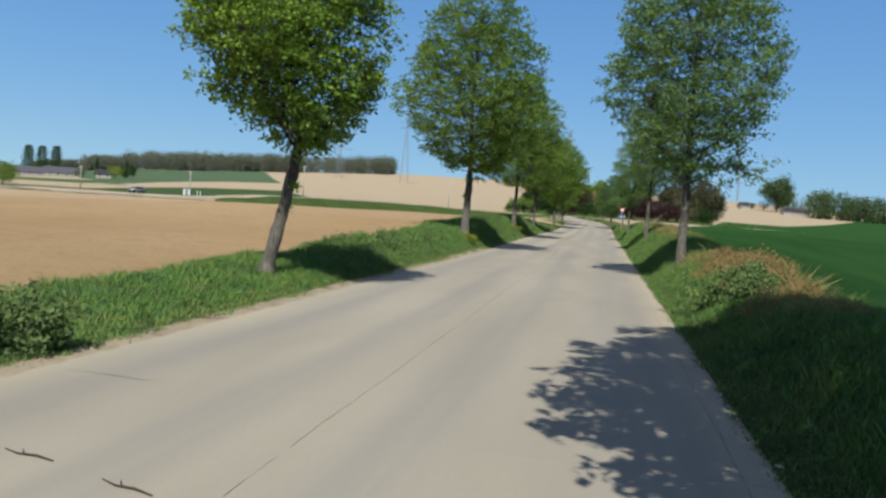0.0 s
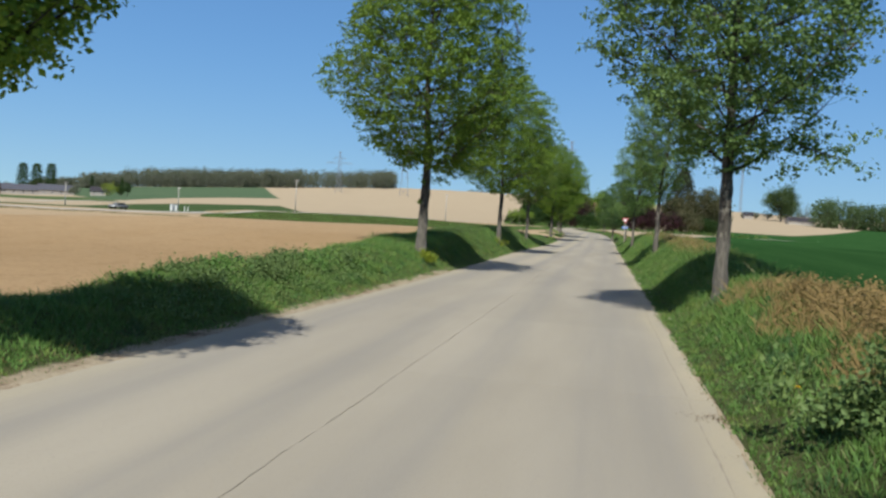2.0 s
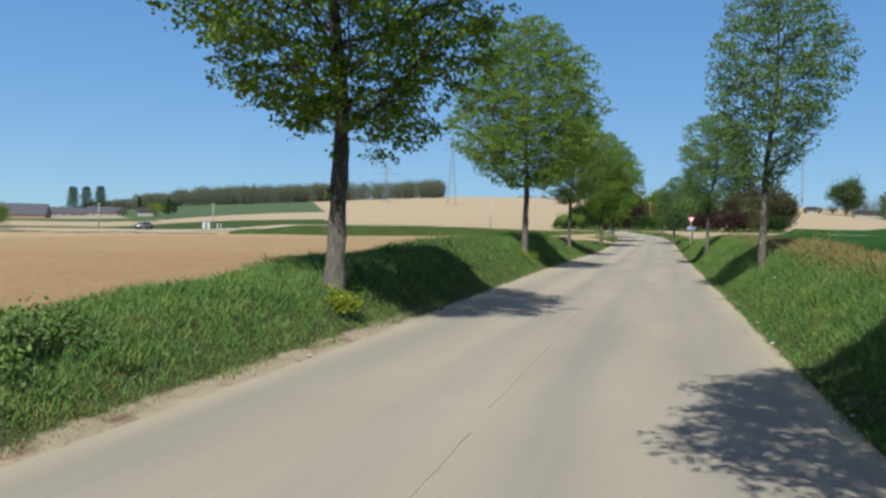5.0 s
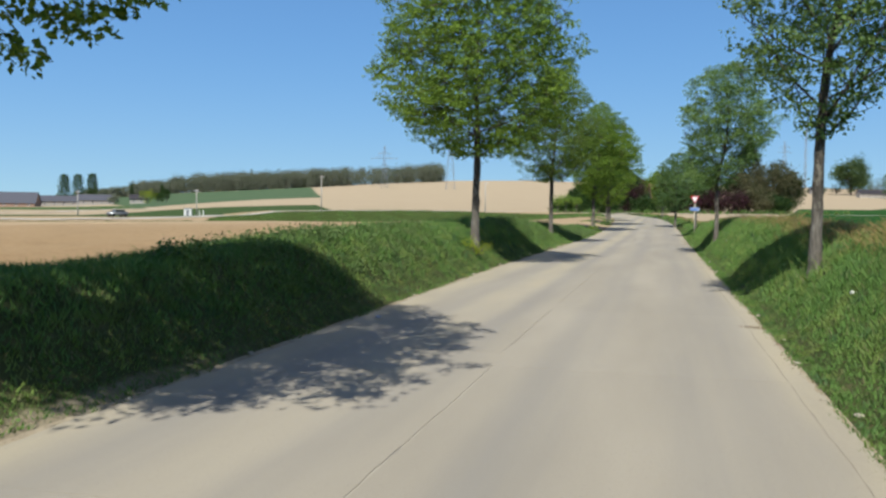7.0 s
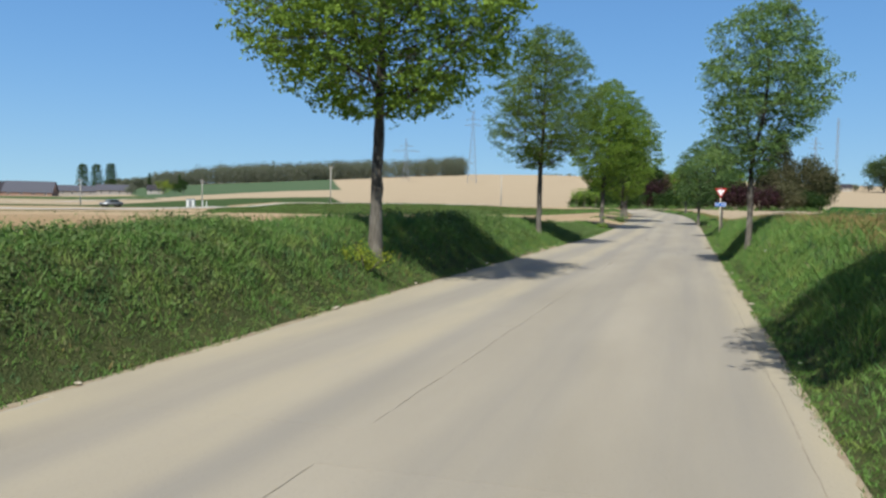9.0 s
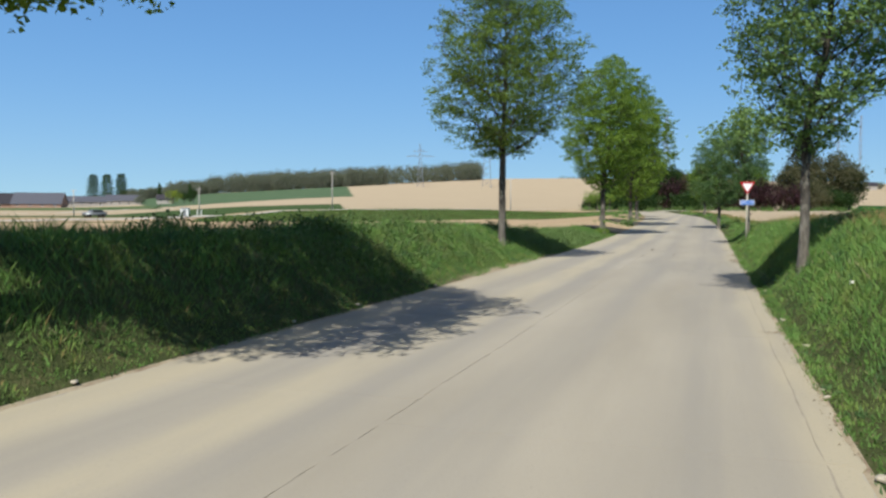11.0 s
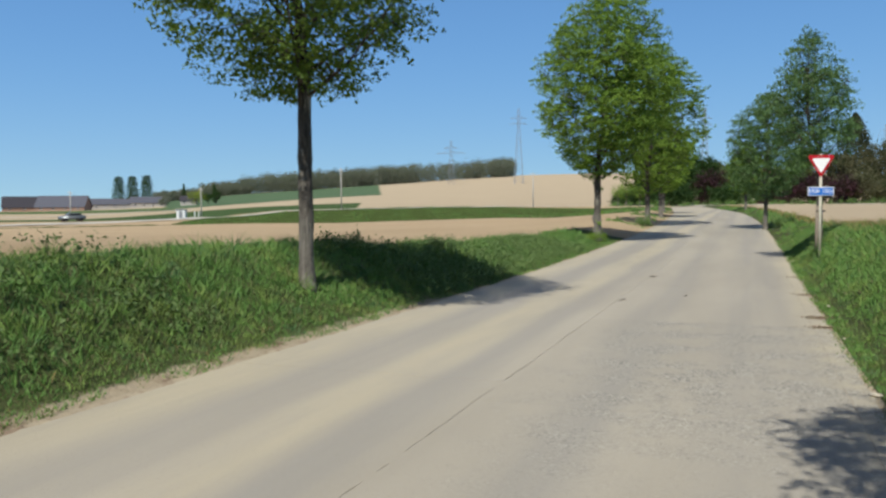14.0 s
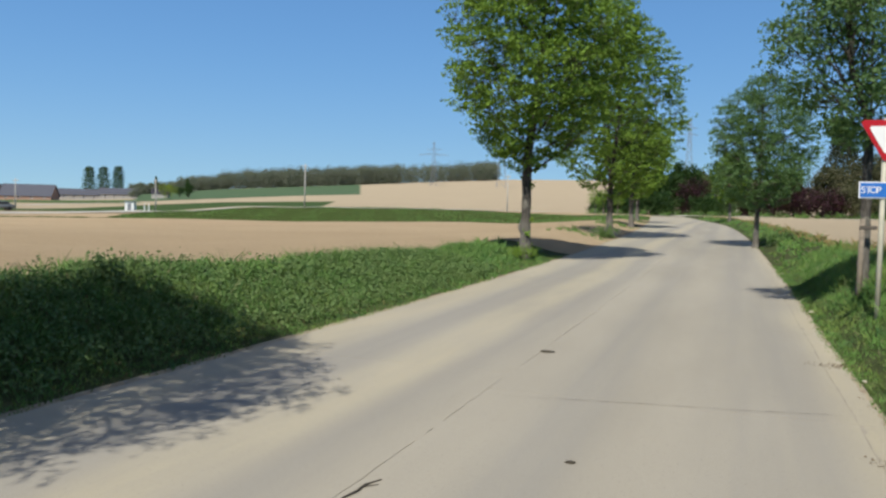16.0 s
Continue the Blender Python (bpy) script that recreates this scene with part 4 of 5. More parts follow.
for i, (u, s, w, h) in enumerate(((3.15, 17.0, 1.0, 0.34), (3.4, 18.0, 1.1, 0.40), (3.2, 19.1, 1.1, 0.36), (3.55, 19.6, 0.9, 0.34), (3.05, 20.3, 0.8, 0.26))):
    bush("dead_brush", u, s, w, h, DRY_GRASS, 390 + i, 1900, 0.045, label="heap of straw-brown dead weeds on the bank", category="dead weeds", group="dead weeds on the bank", stems=6, stem=0.3)


def litter_crumbs(name, n, seed):
    """Dead leaves and crumbs of soil along both road edges."""
    rng = np.random.default_rng(seed)
    s = rng.uniform(0, 105, n)
    keep = np.sin(s * 1.9) + np.sin(s * 0.77 + 1) + np.sin(s * 5.3) > rng.uniform(-1.5, 1.5, n)
    s = s[keep]
    d = np.abs(rng.normal(size=len(s))) * 0.12 - 0.12
    right = rng.uniform(size=len(s)) < 0.6
    # small drifts of leaves caught at the right edge
    for at, count in ((15.8, 90), (43.1, 160), (50.4, 60), (61.7, 80), (78.0, 320), (79.05, 420), (82.4, 200), (86.3, 160)):
        s = np.concatenate([s, at + rng.normal(size=count) * 0.09])
        d = np.concatenate([d, rng.normal(size=count) * 0.12 - 0.10])
        right = np.concatenate([right, np.full(count, True)])
    u = np.where(right, right_edge(s) + d, left_edge(s) - d) + bend(s)
    z = np.maximum(ground_z(u, s), np.where(d < 0.03, road_z(s), -9)) + 0.006
    v, f = leaves(rng, np.column_stack([u, s, z]), 0.023, 4.0)
    v = v @ np.array(ROAD.to_3x3()).T + np.array(ROAD.translation)
    return tagged(new(name, mesh_of(name, v, f, LEAF_LITTER)), "brown dead leaves and soil crumbs along the road edge", "leaf litter", "", "stuff")


litter_crumbs("leaf_litter", 5000, 61)


def dandelion(u, s, seed):
    ob = thing("dandelion", u, s, None, seed * 40, "yellow dandelion flower in the verge grass", "flower", "dandelions in the verge")
    part("stem", rod((0, 0, -0.02), (0.01, 0, 0.22), 0.004, 0.003, 6), YELLOW_STEM, ob)
    bm = bmesh.new()
    for ring, (n, r, tip) in enumerate(((14, 0.028, 0.004), (12, 0.022, 0.012), (8, 0.013, 0.016))):
        for i in range(n):
            a = 2 * math.pi * (i + 0.5 * ring) / n
            c = Vector((0.01, 0, 0.222))
            out, side = Vector((math.cos(a), math.sin(a), 0)), Vector((-math.sin(a), math.cos(a), 0)) * 0.005
            bm.faces.new([bm.verts.new(p) for p in (c, c + out * r * 0.8 + side + Vector((0, 0, tip)), c + out * r + Vector((0, 0, tip)), c + out * r * 0.8 - side + Vector((0, 0, tip)))])
    part("flower_head", bm, YELLOW_PETAL, ob, "yellow petals")


YELLOW_PETAL, YELLOW_STEM = plain("yellow_petals", (0.75, 0.55, 0.03), 0.6), plain("green_stem", (0.10, 0.18, 0.05), 0.7)
for i, (u, s) in enumerate(((1.72, 15.95), (1.80, 16.08), (1.78, 15.5))):
    dandelion(u, s, i)

bush("bramble_bush", -5.35, 6.7, 0.95, 0.55, NETTLE, 41, 2200, 0.06, label="low dark bramble bush at the road edge", category="bush")
bush("flowering_shrub", -5.36, 33.45, 0.56, 0.27, GOLD, 42, 900, 0.06, label="low yellow-green shrub at the foot of a tree", category="shrub")
bush("flowering_shrub", -5.75, 54.3, 1.0, 0.45, GOLD, 43, 800, 0.05, label="yellow flowering weeds at the foot of a tree", category="shrub")
bush("root_shoots", -5.9, 99.9, 0.7, 0.38, LEAF, 44, 1000, 0.05, label="leafy shoots round the foot of a tree", category="shrub")
bush("root_shoots", -5.9, 116.9, 1.0, 0.6, LEAF_PALE, 45, 1200, 0.07, label="leafy shoots round the foot of a tree", category="shrub")
bush("root_shoots", 1.7, 112.6, 1.0, 0.5, LEAF_PALE, 46, 1200, 0.07, label="leafy shoots round the foot of a tree", category="shrub")


# ---- signs ----
SIGN_RED = plain("sign_red", (0.42, 0.012, 0.02), 0.4, 0, 0.06)
SIGN_WHITE = plain("sign_white", (0.80, 0.80, 0.78), 0.4, 0, 0.04)
SIGN_BLUE = plain("sign_blue", (0.03, 0.16, 0.52), 0.4, 0, 0.08)
POST_CREAM = plain("cream_post_paint", (0.55, 0.52, 0.40), 0.6, 0, 0.12)
STEEL = plain("galvanised_steel", (0.32, 0.33, 0.34), 0.5, 0.7, 0.15)
WOOD = plain("weathered_wood", (0.24, 0.20, 0.15), 0.9, 0, 0.3, 14)


def triangle(side, thick, y):
    """A downward triangle with rounded corners, facing back along the road."""
    bm = bmesh.new()
    h = side * 0.866
    r = side * 0.06
    pts = []
    for cx, cz, a0 in ((-side / 2 + r * 1.73, h / 2 - r, 90), (0, -h / 2 + 2 * r, 210), (side / 2 - r * 1.73, h / 2 - r, 330)):
        for i in range(6):
            a = radians(a0 + i * 24)
            pts.append((cx + r * math.cos(a), y, cz + r * math.sin(a)))
    f = bm.faces.new([bm.verts.new(p) for p in pts])
    g = bmesh.ops.extrude_face_region(bm, geom=[f])
    bmesh.ops.translate(bm, verts=[v for v in g["geom"] if isinstance(v, bmesh.types.BMVert)], vec=(0, thick, 0))
    bmesh.ops.recalc_face_normals(bm, faces=bm.faces)
    return bm


def words(name, text, size, m, paint, parent):
    cu = bpy.data.curves.new(name, "FONT")
    cu.body, cu.size, cu.align_x, cu.align_y, cu.extrude = text, size, "CENTER", "CENTER", 0.001
    cu.materials.append(paint)
    ob = new(name, cu)
    me = bpy.data.meshes.new_from_object(ob.evaluated_get(bpy.context.evaluated_depsgraph_get()))
    bpy.data.objects.remove(ob)
    ob = new(name, me)
    ob.parent, ob.matrix_basis = parent, m
    return ob


def give_way_sign():
    z = on_ground(1.85, 88.3)
    ob = thing("give_way_sign", 1.85, 88.3, z, 4, "red-bordered white triangle over a blue distance plate on a cream post", "road sign")
    part("post", rod((0, 0.05, -0.3), (0, 0.05, 3.0 - z), 0.033, None, 14), POST_CREAM, ob, "cream painted steel post", True)
    bm = triangle(0.66, 0.012, 0.0)
    bmesh.ops.translate(bm, verts=bm.verts, vec=(0, 0, 2.69 - z))
    face = part("sign_face", bm, SIGN_RED, ob, "red triangular sign border")
    bm = triangle(0.44, 0.004, -0.004)
    bmesh.ops.translate(bm, verts=bm.verts, vec=(0, 0, 2.705 - z))
    part("white_field", bm, SIGN_WHITE, face, "white inner triangle")
    plate = part("distance_plate", boxed(-0.30, 0.30, 0.0, 0.012, 1.95 - z, 2.17 - z, 0.004), SIGN_WHITE, ob, "white-edged blue plate")
    part("blue_field", boxed(-0.284, 0.284, -0.005, -0.0005, 1.966 - z, 2.154 - z), SIGN_BLUE, plate, "blue plate face")
    for i, ch in enumerate("STOP 150m"):
        if ch != " ":
            words("letter", ch, 0.125, pose(-0.25 + i * 0.0625, -0.008, 2.057 - z, 90, 0, 0), SIGN_WHITE, plate)
    for zz in (2.06, 2.6, 2.8):
        part("clamp", boxed(-0.05, 0.05, 0.013, 0.09, zz - z - 0.015, zz - z + 0.015, 0.003), STEEL, ob, "steel clamp")
    return ob


give_way_sign()


def tree_stake():
    ob = thing("tree_stake", 1.93, 90.7, None, 0, "weathered wooden stake tied to a young tree", "stake")
    part("stake", rod((0, 0, -0.3), (0.01, 0, 1.25), 0.045, 0.04, 10), WOOD, ob, "", True)
    part("tie", boxed(-0.03, 0.22, -0.05, 0.05, 1.08, 1.14, 0.01), plain("rubber_tie", (0.12, 0.10, 0.08)), ob, "dark rubber tie")


tree_stake()


# ---- lane, kiosk, poles and farm beyond the field ----
PALE_ROAD = plain("lane_concrete", (0.50, 0.47, 0.40), 0.9, 0, 0.1, 0.5)


def ribbon(name, pts, width, paint, label, lift=0.12):
    """A band laid over the ground along points u, s."""
    pts = np.array(pts, float)
    t = np.concatenate([[0], np.cumsum(np.linalg.norm(np.diff(pts, axis=0), axis=1))])
    k = np.arange(0, t[-1], 4.0)
    p = np.stack([np.interp(k, t, pts[:, 0]), np.interp(k, t, pts[:, 1])], -1)
    d = np.gradient(p, axis=0)
    d /= np.linalg.norm(d, axis=1, keepdims=True)
    n = np.stack([-d[:, 1], d[:, 0]], -1) * width / 2
    rows = []
    for e in (p + n, p - n):
        z = ground_z(e[:, 0], e[:, 1]) + lift
        rows.append(np.column_stack([e, z]))
    m = len(k)
    v = np.concatenate(rows) @ np.array(ROAD.to_3x3()).T + np.array(ROAD.translation)
    f = np.array([[i, i + 1, m + i + 1, m + i] for i in range(m - 1)])
    return tagged(new(name, mesh_of(name, v, f, paint, smooth=True)), label, "road", "", "structure")


ribbon("lane", [(-150, 110), (-125, 137), (-108, 158), (-103, 167), (-99, 178), (-95, 185), (-95, 197), (-97, 210), (-94, 224), (-88, 240), (-72, 256), (-40, 262), (0, 256), (60, 248)], 4.2, PALE_ROAD, "pale country lane crossing the fields")
ribbon("farm_track", [(-230, 228), (-203, 249), (-200, 264), (-206, 284), (-205, 305), (-190, 318)], 3.0, PALE_ROAD, "pale farm track between the crops")

rng = np.random.default_rng(88)
tuft_az, tuft_k = rng.uniform(-41, -6, 12000), rng.uniform(0, 1, 12000)
near_r, far_r = np.interp(tuft_az, [-40, -24, -11], [128, 114, 76]), np.interp(tuft_az, [-42, -36, -24, -20, -11], [131, 172, 204, 204, 146])
tuft_r = near_r + (far_r - near_r) * tuft_k ** 0.8
tufts = np.column_stack([tuft_r * np.sin(np.radians(tuft_az)), 76 + tuft_r * np.cos(np.radians(tuft_az))])
grass("rough_grass", tufts, rng.uniform(0.12, 0.4, 12000) * (0.5 + 0.5 * np.sin(tufts[:, 0] * 0.7) * np.sin(tufts[:, 1] * 0.31 + 1)), GRASS, 89, 0.05, "rough uncut grass on the slope below the lane", 0.8)


def utility_pole(u, s, h):
    ob = thing("utility_pole", u, s, None, 20, "pale grey utility pole beside the lane", "utility pole", "poles along the lane")
    part("pole", rod((0, 0, -0.3), (0, 0, h), 0.17, 0.11, 10), PALE_POLE, ob, "", True)
    part("crossarm", boxed(-0.7, 0.7, -0.06, 0.06, h - 0.5, h - 0.38, 0.01), PALE_POLE, ob)
    for x in (-0.6, 0, 0.6):
        part("insulator", rod((x, 0, h - 0.38), (x, 0, h - 0.2), 0.05, 0.03, 8), SIGN_WHITE, ob)


PALE_POLE = plain("grey_pole_concrete", (0.42, 0.40, 0.36), 0.9, 0, 0.1)
for u, s, h in ((-125, 231, 7.4), (-92.5, 242, 9.8), (-154, 219, 7.0), (-215, 206, 7.5), (-50, 262, 8.5)):
    utility_pole(u, s, h)


def kiosk():
    ob = thing("transformer_kiosk", -115, 211, None, 25, "small white service kiosk beside the lane", "kiosk")
    part("body", boxed(-0.9, 0.9, -0.8, 0.8, -0.1, 2.0, 0.03), SIGN_WHITE, ob, "white rendered walls")
    part("roof", boxed(-1.05, 1.05, -0.95, 0.95, 2.0, 2.14, 0.02), STEEL, ob, "grey flat roof")
    part("door", boxed(-0.35, 0.35, -0.84, -0.802, 0.0, 1.75, 0.01), STEEL, ob, "grey metal door")
    for x in (1.6, 2.1):
        post = thing("white_post", -115 + x * 1.6, 211 + x * 0.7, None, 0, "short white marker post beside the lane", "post", "posts by the kiosk")
        part("shaft", rod((0, 0, -0.2), (0, 0, 1.5), 0.12, 0.12, 10), SIGN_WHITE, post)


kiosk()


def parked_car(u, s, turn):
    ob = thing("car", u, s, on_ground(u, s) + 0.12, turn, "small grey car on the lane", "car")
    paint, glass, tyre = plain("grey_car_paint", (0.18, 0.20, 0.21), 0.3, 0.4, 0.04), plain("dark_window_glass", (0.02, 0.025, 0.03), 0.1), plain("black_rubber", (0.02, 0.02, 0.02), 0.9)
    bm = bmesh.new()
    outline = [(-2.0, .35), (-2.02, .8), (-1.6, .95), (-1.0, 1.0), (-0.4, 1.45), (0.9, 1.48), (1.6, 1.02), (1.98, .95), (2.02, .4)]
    a = [bm.verts.new((x, -0.82, z)) for x, z in outline]
    b = [bm.verts.new((x, 0.82, z)) for x, z in outline]
    bm.faces.new(a)
    bm.faces.new(b[::-1])
    for i in range(len(a)):
        j = (i + 1) % len(a)
        bm.faces.new((a[j], a[i], b[i], b[j]))
    bmesh.ops.recalc_face_normals(bm, faces=bm.faces)
    bmesh.ops.bevel(bm, geom=list(bm.edges), offset=0.05, segments=2, affect="EDGES")
    part("body", bm, paint, ob, "grey bodywork", True)
    for y in (-0.83, 0.83):
        part("side_window", boxed(-0.75, 1.1, y - 0.012, y + 0.012, 1.05, 1.36, 0.01), glass, ob, "dark side window")
    for x in (-1.25, 1.25):
        for y in (-0.75, 0.75):
            part("wheel", rod((x, y - 0.1, 0.31), (x, y + 0.1, 0.31), 0.31, None, 18), tyre, ob, "black tyre")


parked_car(-106, 171.5, 66)

BRICK = plain("faded_brick_wall", (0.30, 0.20, 0.15), 0.9, 0, 0.2)
ROOF_DARK = plain("dark_roof_tiles", (0.042, 0.040, 0.048), 0.8, 0, 0.2)
ROOF_GREY = plain("grey_fibre_roof", (0.095, 0.10, 0.122), 0.95, 0, 0.15)
RENDER_WALL = plain("white_rendered_wall", (0.40, 0.375, 0.335), 0.9, 0, 0.1)
PANE = plain("window_glass", (0.03, 0.035, 0.04), 0.08)


def building(name, u, s, turn, l, w, eaves, ridge, wall, roof, label, windows=3):
    ob = thing(name, u, s, None, turn, label, "building", "farm buildings" if u < -100 else "")
    part("wall", boxed(-l / 2, l / 2, -w / 2, w / 2, -1.5, eaves), wall, ob)
    for y in (-1, 1):
        bm = bmesh.new()
        e = 0.5
        quad = [(-l / 2 - e, y * (w / 2 + e), eaves - 0.3), (l / 2 + e, y * (w / 2 + e), eaves - 0.3), (l / 2 + e, 0, ridge), (-l / 2 - e, 0, ridge)]
        f = bm.faces.new([bm.verts.new(p) for p in quad])
        g = bmesh.ops.extrude_face_region(bm, geom=[f])
        bmesh.ops.translate(bm, verts=[v for v in g["geom"] if isinstance(v, bmesh.types.BMVert)], vec=(0, 0, 0.22))
        bmesh.ops.recalc_face_normals(bm, faces=bm.faces)
        part("roof_slope", bm, roof, ob)
    for x in (-1, 1):
        bm = bmesh.new()
        t = [(x * l / 2, -w / 2, eaves), (x * l / 2, w / 2, eaves), (x * l / 2, 0, ridge)]
        f = bm.faces.new([bm.verts.new(p) for p in t])
        g = bmesh.ops.extrude_face_region(bm, geom=[f])
        bmesh.ops.translate(bm, verts=[v for v in g["geom"] if isinstance(v, bmesh.types.BMVert)], vec=(-x * 0.3, 0, 0))
        bmesh.ops.recalc_face_normals(bm, faces=bm.faces)
        part("gable", bm, wall, ob)
    for i in range(windows):
        x = (i + 0.5) / windows * l - l / 2
        win = part("window", boxed(x - 0.6, x + 0.6, -w / 2 - 0.08, -w / 2 - 0.01, 1.0, min(2.3, eaves - 0.3)), SIGN_WHITE, ob, "white window frame")
        part("pane", boxed(x - 0.5, x + 0.5, -w / 2 - 0.1, -w / 2 - 0.085, 1.1, min(2.2, eaves - 0.4)), PANE, win, "dark glass")
    return ob


def polar(az, r):
    return r * math.sin(radians(az)), 76 + r * math.cos(radians(az))


for az, r, turn, l, w, ea, ri, wall, roof, lab, n in (
        (-46.35, 505, 30, 26, 17, 2.6, 8.8, BRICK, ROOF_GREY, "long brick barn with a grey roof", 4),
        (-48.15, 525, 46, 30, 17, 2.6, 8.8, BRICK, ROOF_DARK, "long brick barn with a dark roof", 4),
        (-43.3, 520, 48, 26, 9, 3.0, 6.2, RENDER_WALL, ROOF_GREY, "low white farm building with a grey roof", 5),
        (-41.2, 520, 44, 20, 9, 3.0, 6.4, RENDER_WALL, ROOF_GREY, "low white farm building with a grey roof", 4),
        (-38.6, 500, 30, 9, 7, 2.8, 5.4, RENDER_WALL, ROOF_DARK, "small white farmhouse with a dark roof", 2)):
    u, s = polar(az, r)
    building("farm_building", u, s, turn, l, w, ea, ri, wall, roof, lab, n)


def spire_tree(name, u, s, h, rad, paint, seed, n=1500, leaf=0.5, label="", group="", foot=0.06, power=0.5):
    """A far columnar or conical tree: trunk and many leafy sprays."""
    rng = np.random.default_rng(seed)
    ob = thing(name, u, s, None, 0, label, "tree", group)
    k = rng.uniform(foot, 1, n)
    shape = np.minimum(1, (k - foot) / 0.18 + 0.3) * (1 - k) ** power
    ang = rng.uniform(0, 2 * np.pi, n)
    q = np.sqrt(rng.uniform(0.15, 1, n)) * (1 + 0.2 * rng.normal(size=n))
    pts = np.stack([np.cos(ang) * shape * rad * q, np.sin(ang) * shape * rad * q, k * h], -1)
    v, f = leaves(rng, pts, leaf, 0.4)
    part_mesh("crown", mesh_of("crown", v, f, paint), ob)
    hs = np.linspace(-0.4, h * 0.92, 8)
    v, f = tubes([(np.stack([0 * hs, 0 * hs, hs], -1), np.linspace(h * 0.022, 0.03, 8))], 8)
    part_mesh("trunk", mesh_of("trunk", v, f, BARK, smooth=True), ob)
    return ob


def round_tree(name, u, s, h, rad, paint, seed, n=2200, leaf=0.35, label="", group="", base=0.2):
    """A farther broad tree: trunk, a few limbs and clumped leaves."""
    rng = np.random.default_rng(seed)
    ob = thing(name, u, s, None, 0, label, "tree", group)
    m = 46
    d = rng.normal(size=(m, 3))
    d /= np.linalg.norm(d, axis=1, keepdims=True)
    mid = h * (1 + base) / 2
    c = d * rng.uniform(0.45, 0.95, (m, 1)) * [rad, rad, h * (1 - base) / 2 * 0.95] + [0, 0, mid]
    pts = c[rng.integers(0, m, n)] + rng.normal(size=(n, 3)) * rad * 0.17
    pts[:, 2] = np.clip(pts[:, 2], h * base * 0.7, None)
    v, f = leaves(rng, pts, leaf, 0.5)
    part_mesh("crown", mesh_of("crown", v, f, paint), ob)
    lines = [(np.array([[0, 0, -0.4], [0, 0, h * 0.35], [0.1, 0, h * 0.8]]), np.array([0.028, 0.02, 0.006]) * h)]
    for t in c[:12]:
        a = np.array([0, 0, h * base + rng.uniform(0, 0.25) * h])
        lines.append((np.stack([a, (a + t) / 2 + [0, 0, 0.05 * h], t]), np.array([0.010, 0.007, 0.002]) * h))
    v, f = tubes(lines, 6)
    part_mesh("trunk", mesh_of("trunk", v, f, BARK, smooth=True), ob)
    return ob


for i, az in enumerate((-42.95, -42.1, -41.2)):
    u, s = polar(az, 560)
    spire_tree("poplar", u, s, 20.5, 4.3, LEAF_DARK, 50 + i, 2200, 0.8, "tall dark columnar poplar behind the farm", "poplars by the farm", 0.03, 0.22)
for i, (az, r, h, rad, paint, lab) in enumerate((
        (-38.2, 470, 8, 5, GOLD, "yellow-green blossoming tree beside the farm"), (-37.4, 480, 7, 4, LEAF_DARK, "dark green tree beside the farm"),
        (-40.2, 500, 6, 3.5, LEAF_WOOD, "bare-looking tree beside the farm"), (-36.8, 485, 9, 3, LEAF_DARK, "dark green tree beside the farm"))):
    u, s = polar(az, r)
    round_tree("farm_tree", u, s, h, rad, paint, 60 + i, 1200, 0.5, lab, "trees round the farm", 0.1)
round_tree("field_tree", -121.5, 147.5, 4.8, 3.0, LEAF_OLD, 74, 2600, 0.3, "bushy yellow-green tree at the edge of the bare field", "", 0.08)
spire_tree("farm_tree", *polar(-38.9, 520), 13, 1.6, LEAF_DARK, 71, 900, 0.6, "slim dark conifer beside the farm", "trees round the farm", 0.05, 0.4)
spire_tree("farm_tree", *polar(-36.9, 520), 12, 1.6, LEAF_DARK, 72, 900, 0.6, "slim dark conifer beside the farm", "trees round the farm", 0.05, 0.4)


def far_wood(name, spec, paint, seed, label, leaf=1.62):
    """A far wood of many crowns; spec lists az, r, height bands."""
    rng = np.random.default_rng(seed)
    pts, lines = [], []
    for az0, az1, r0, r1, h0, h1, count in spec:
        for _ in range(count):
            az, r = rng.uniform(az0, az1), rng.uniform(r0, r1)
            u, s = polar(az, r)
            z = on_ground(u, s)
            h = rng.uniform(h0, h1)
            rad = h * rng.uniform(0.3, 0.5)
            m = 220
            d = rng.normal(size=(m, 3))
            d /= np.linalg.norm(d, axis=1, keepdims=True)
            pts.append(d * rng.uniform(0.5, 1.0, (m, 1)) * [rad, rad, h * 0.56] + [u, s, z + h * 0.44])
            lines.append((np.array([[u, s, z - 1], [u, s, z + h * 0.6]]), np.array([0.3, 0.15])))
    pts = np.concatenate(pts)
    v, f = leaves(rng, pts, leaf, 0.4)
    tv, tf = tubes(lines, 4)
    allv = np.concatenate([v, tv]) @ np.array(ROAD.to_3x3()).T + np.array(ROAD.translation)
    allf = np.concatenate([f, tf + len(v)])
    slots = np.concatenate([np.zeros(len(f)), np.ones(len(tf))])
    return tagged(new(name, mesh_of(name, allv, allf, [paint, BARK], slots)), label, "wood", "", "stuff")


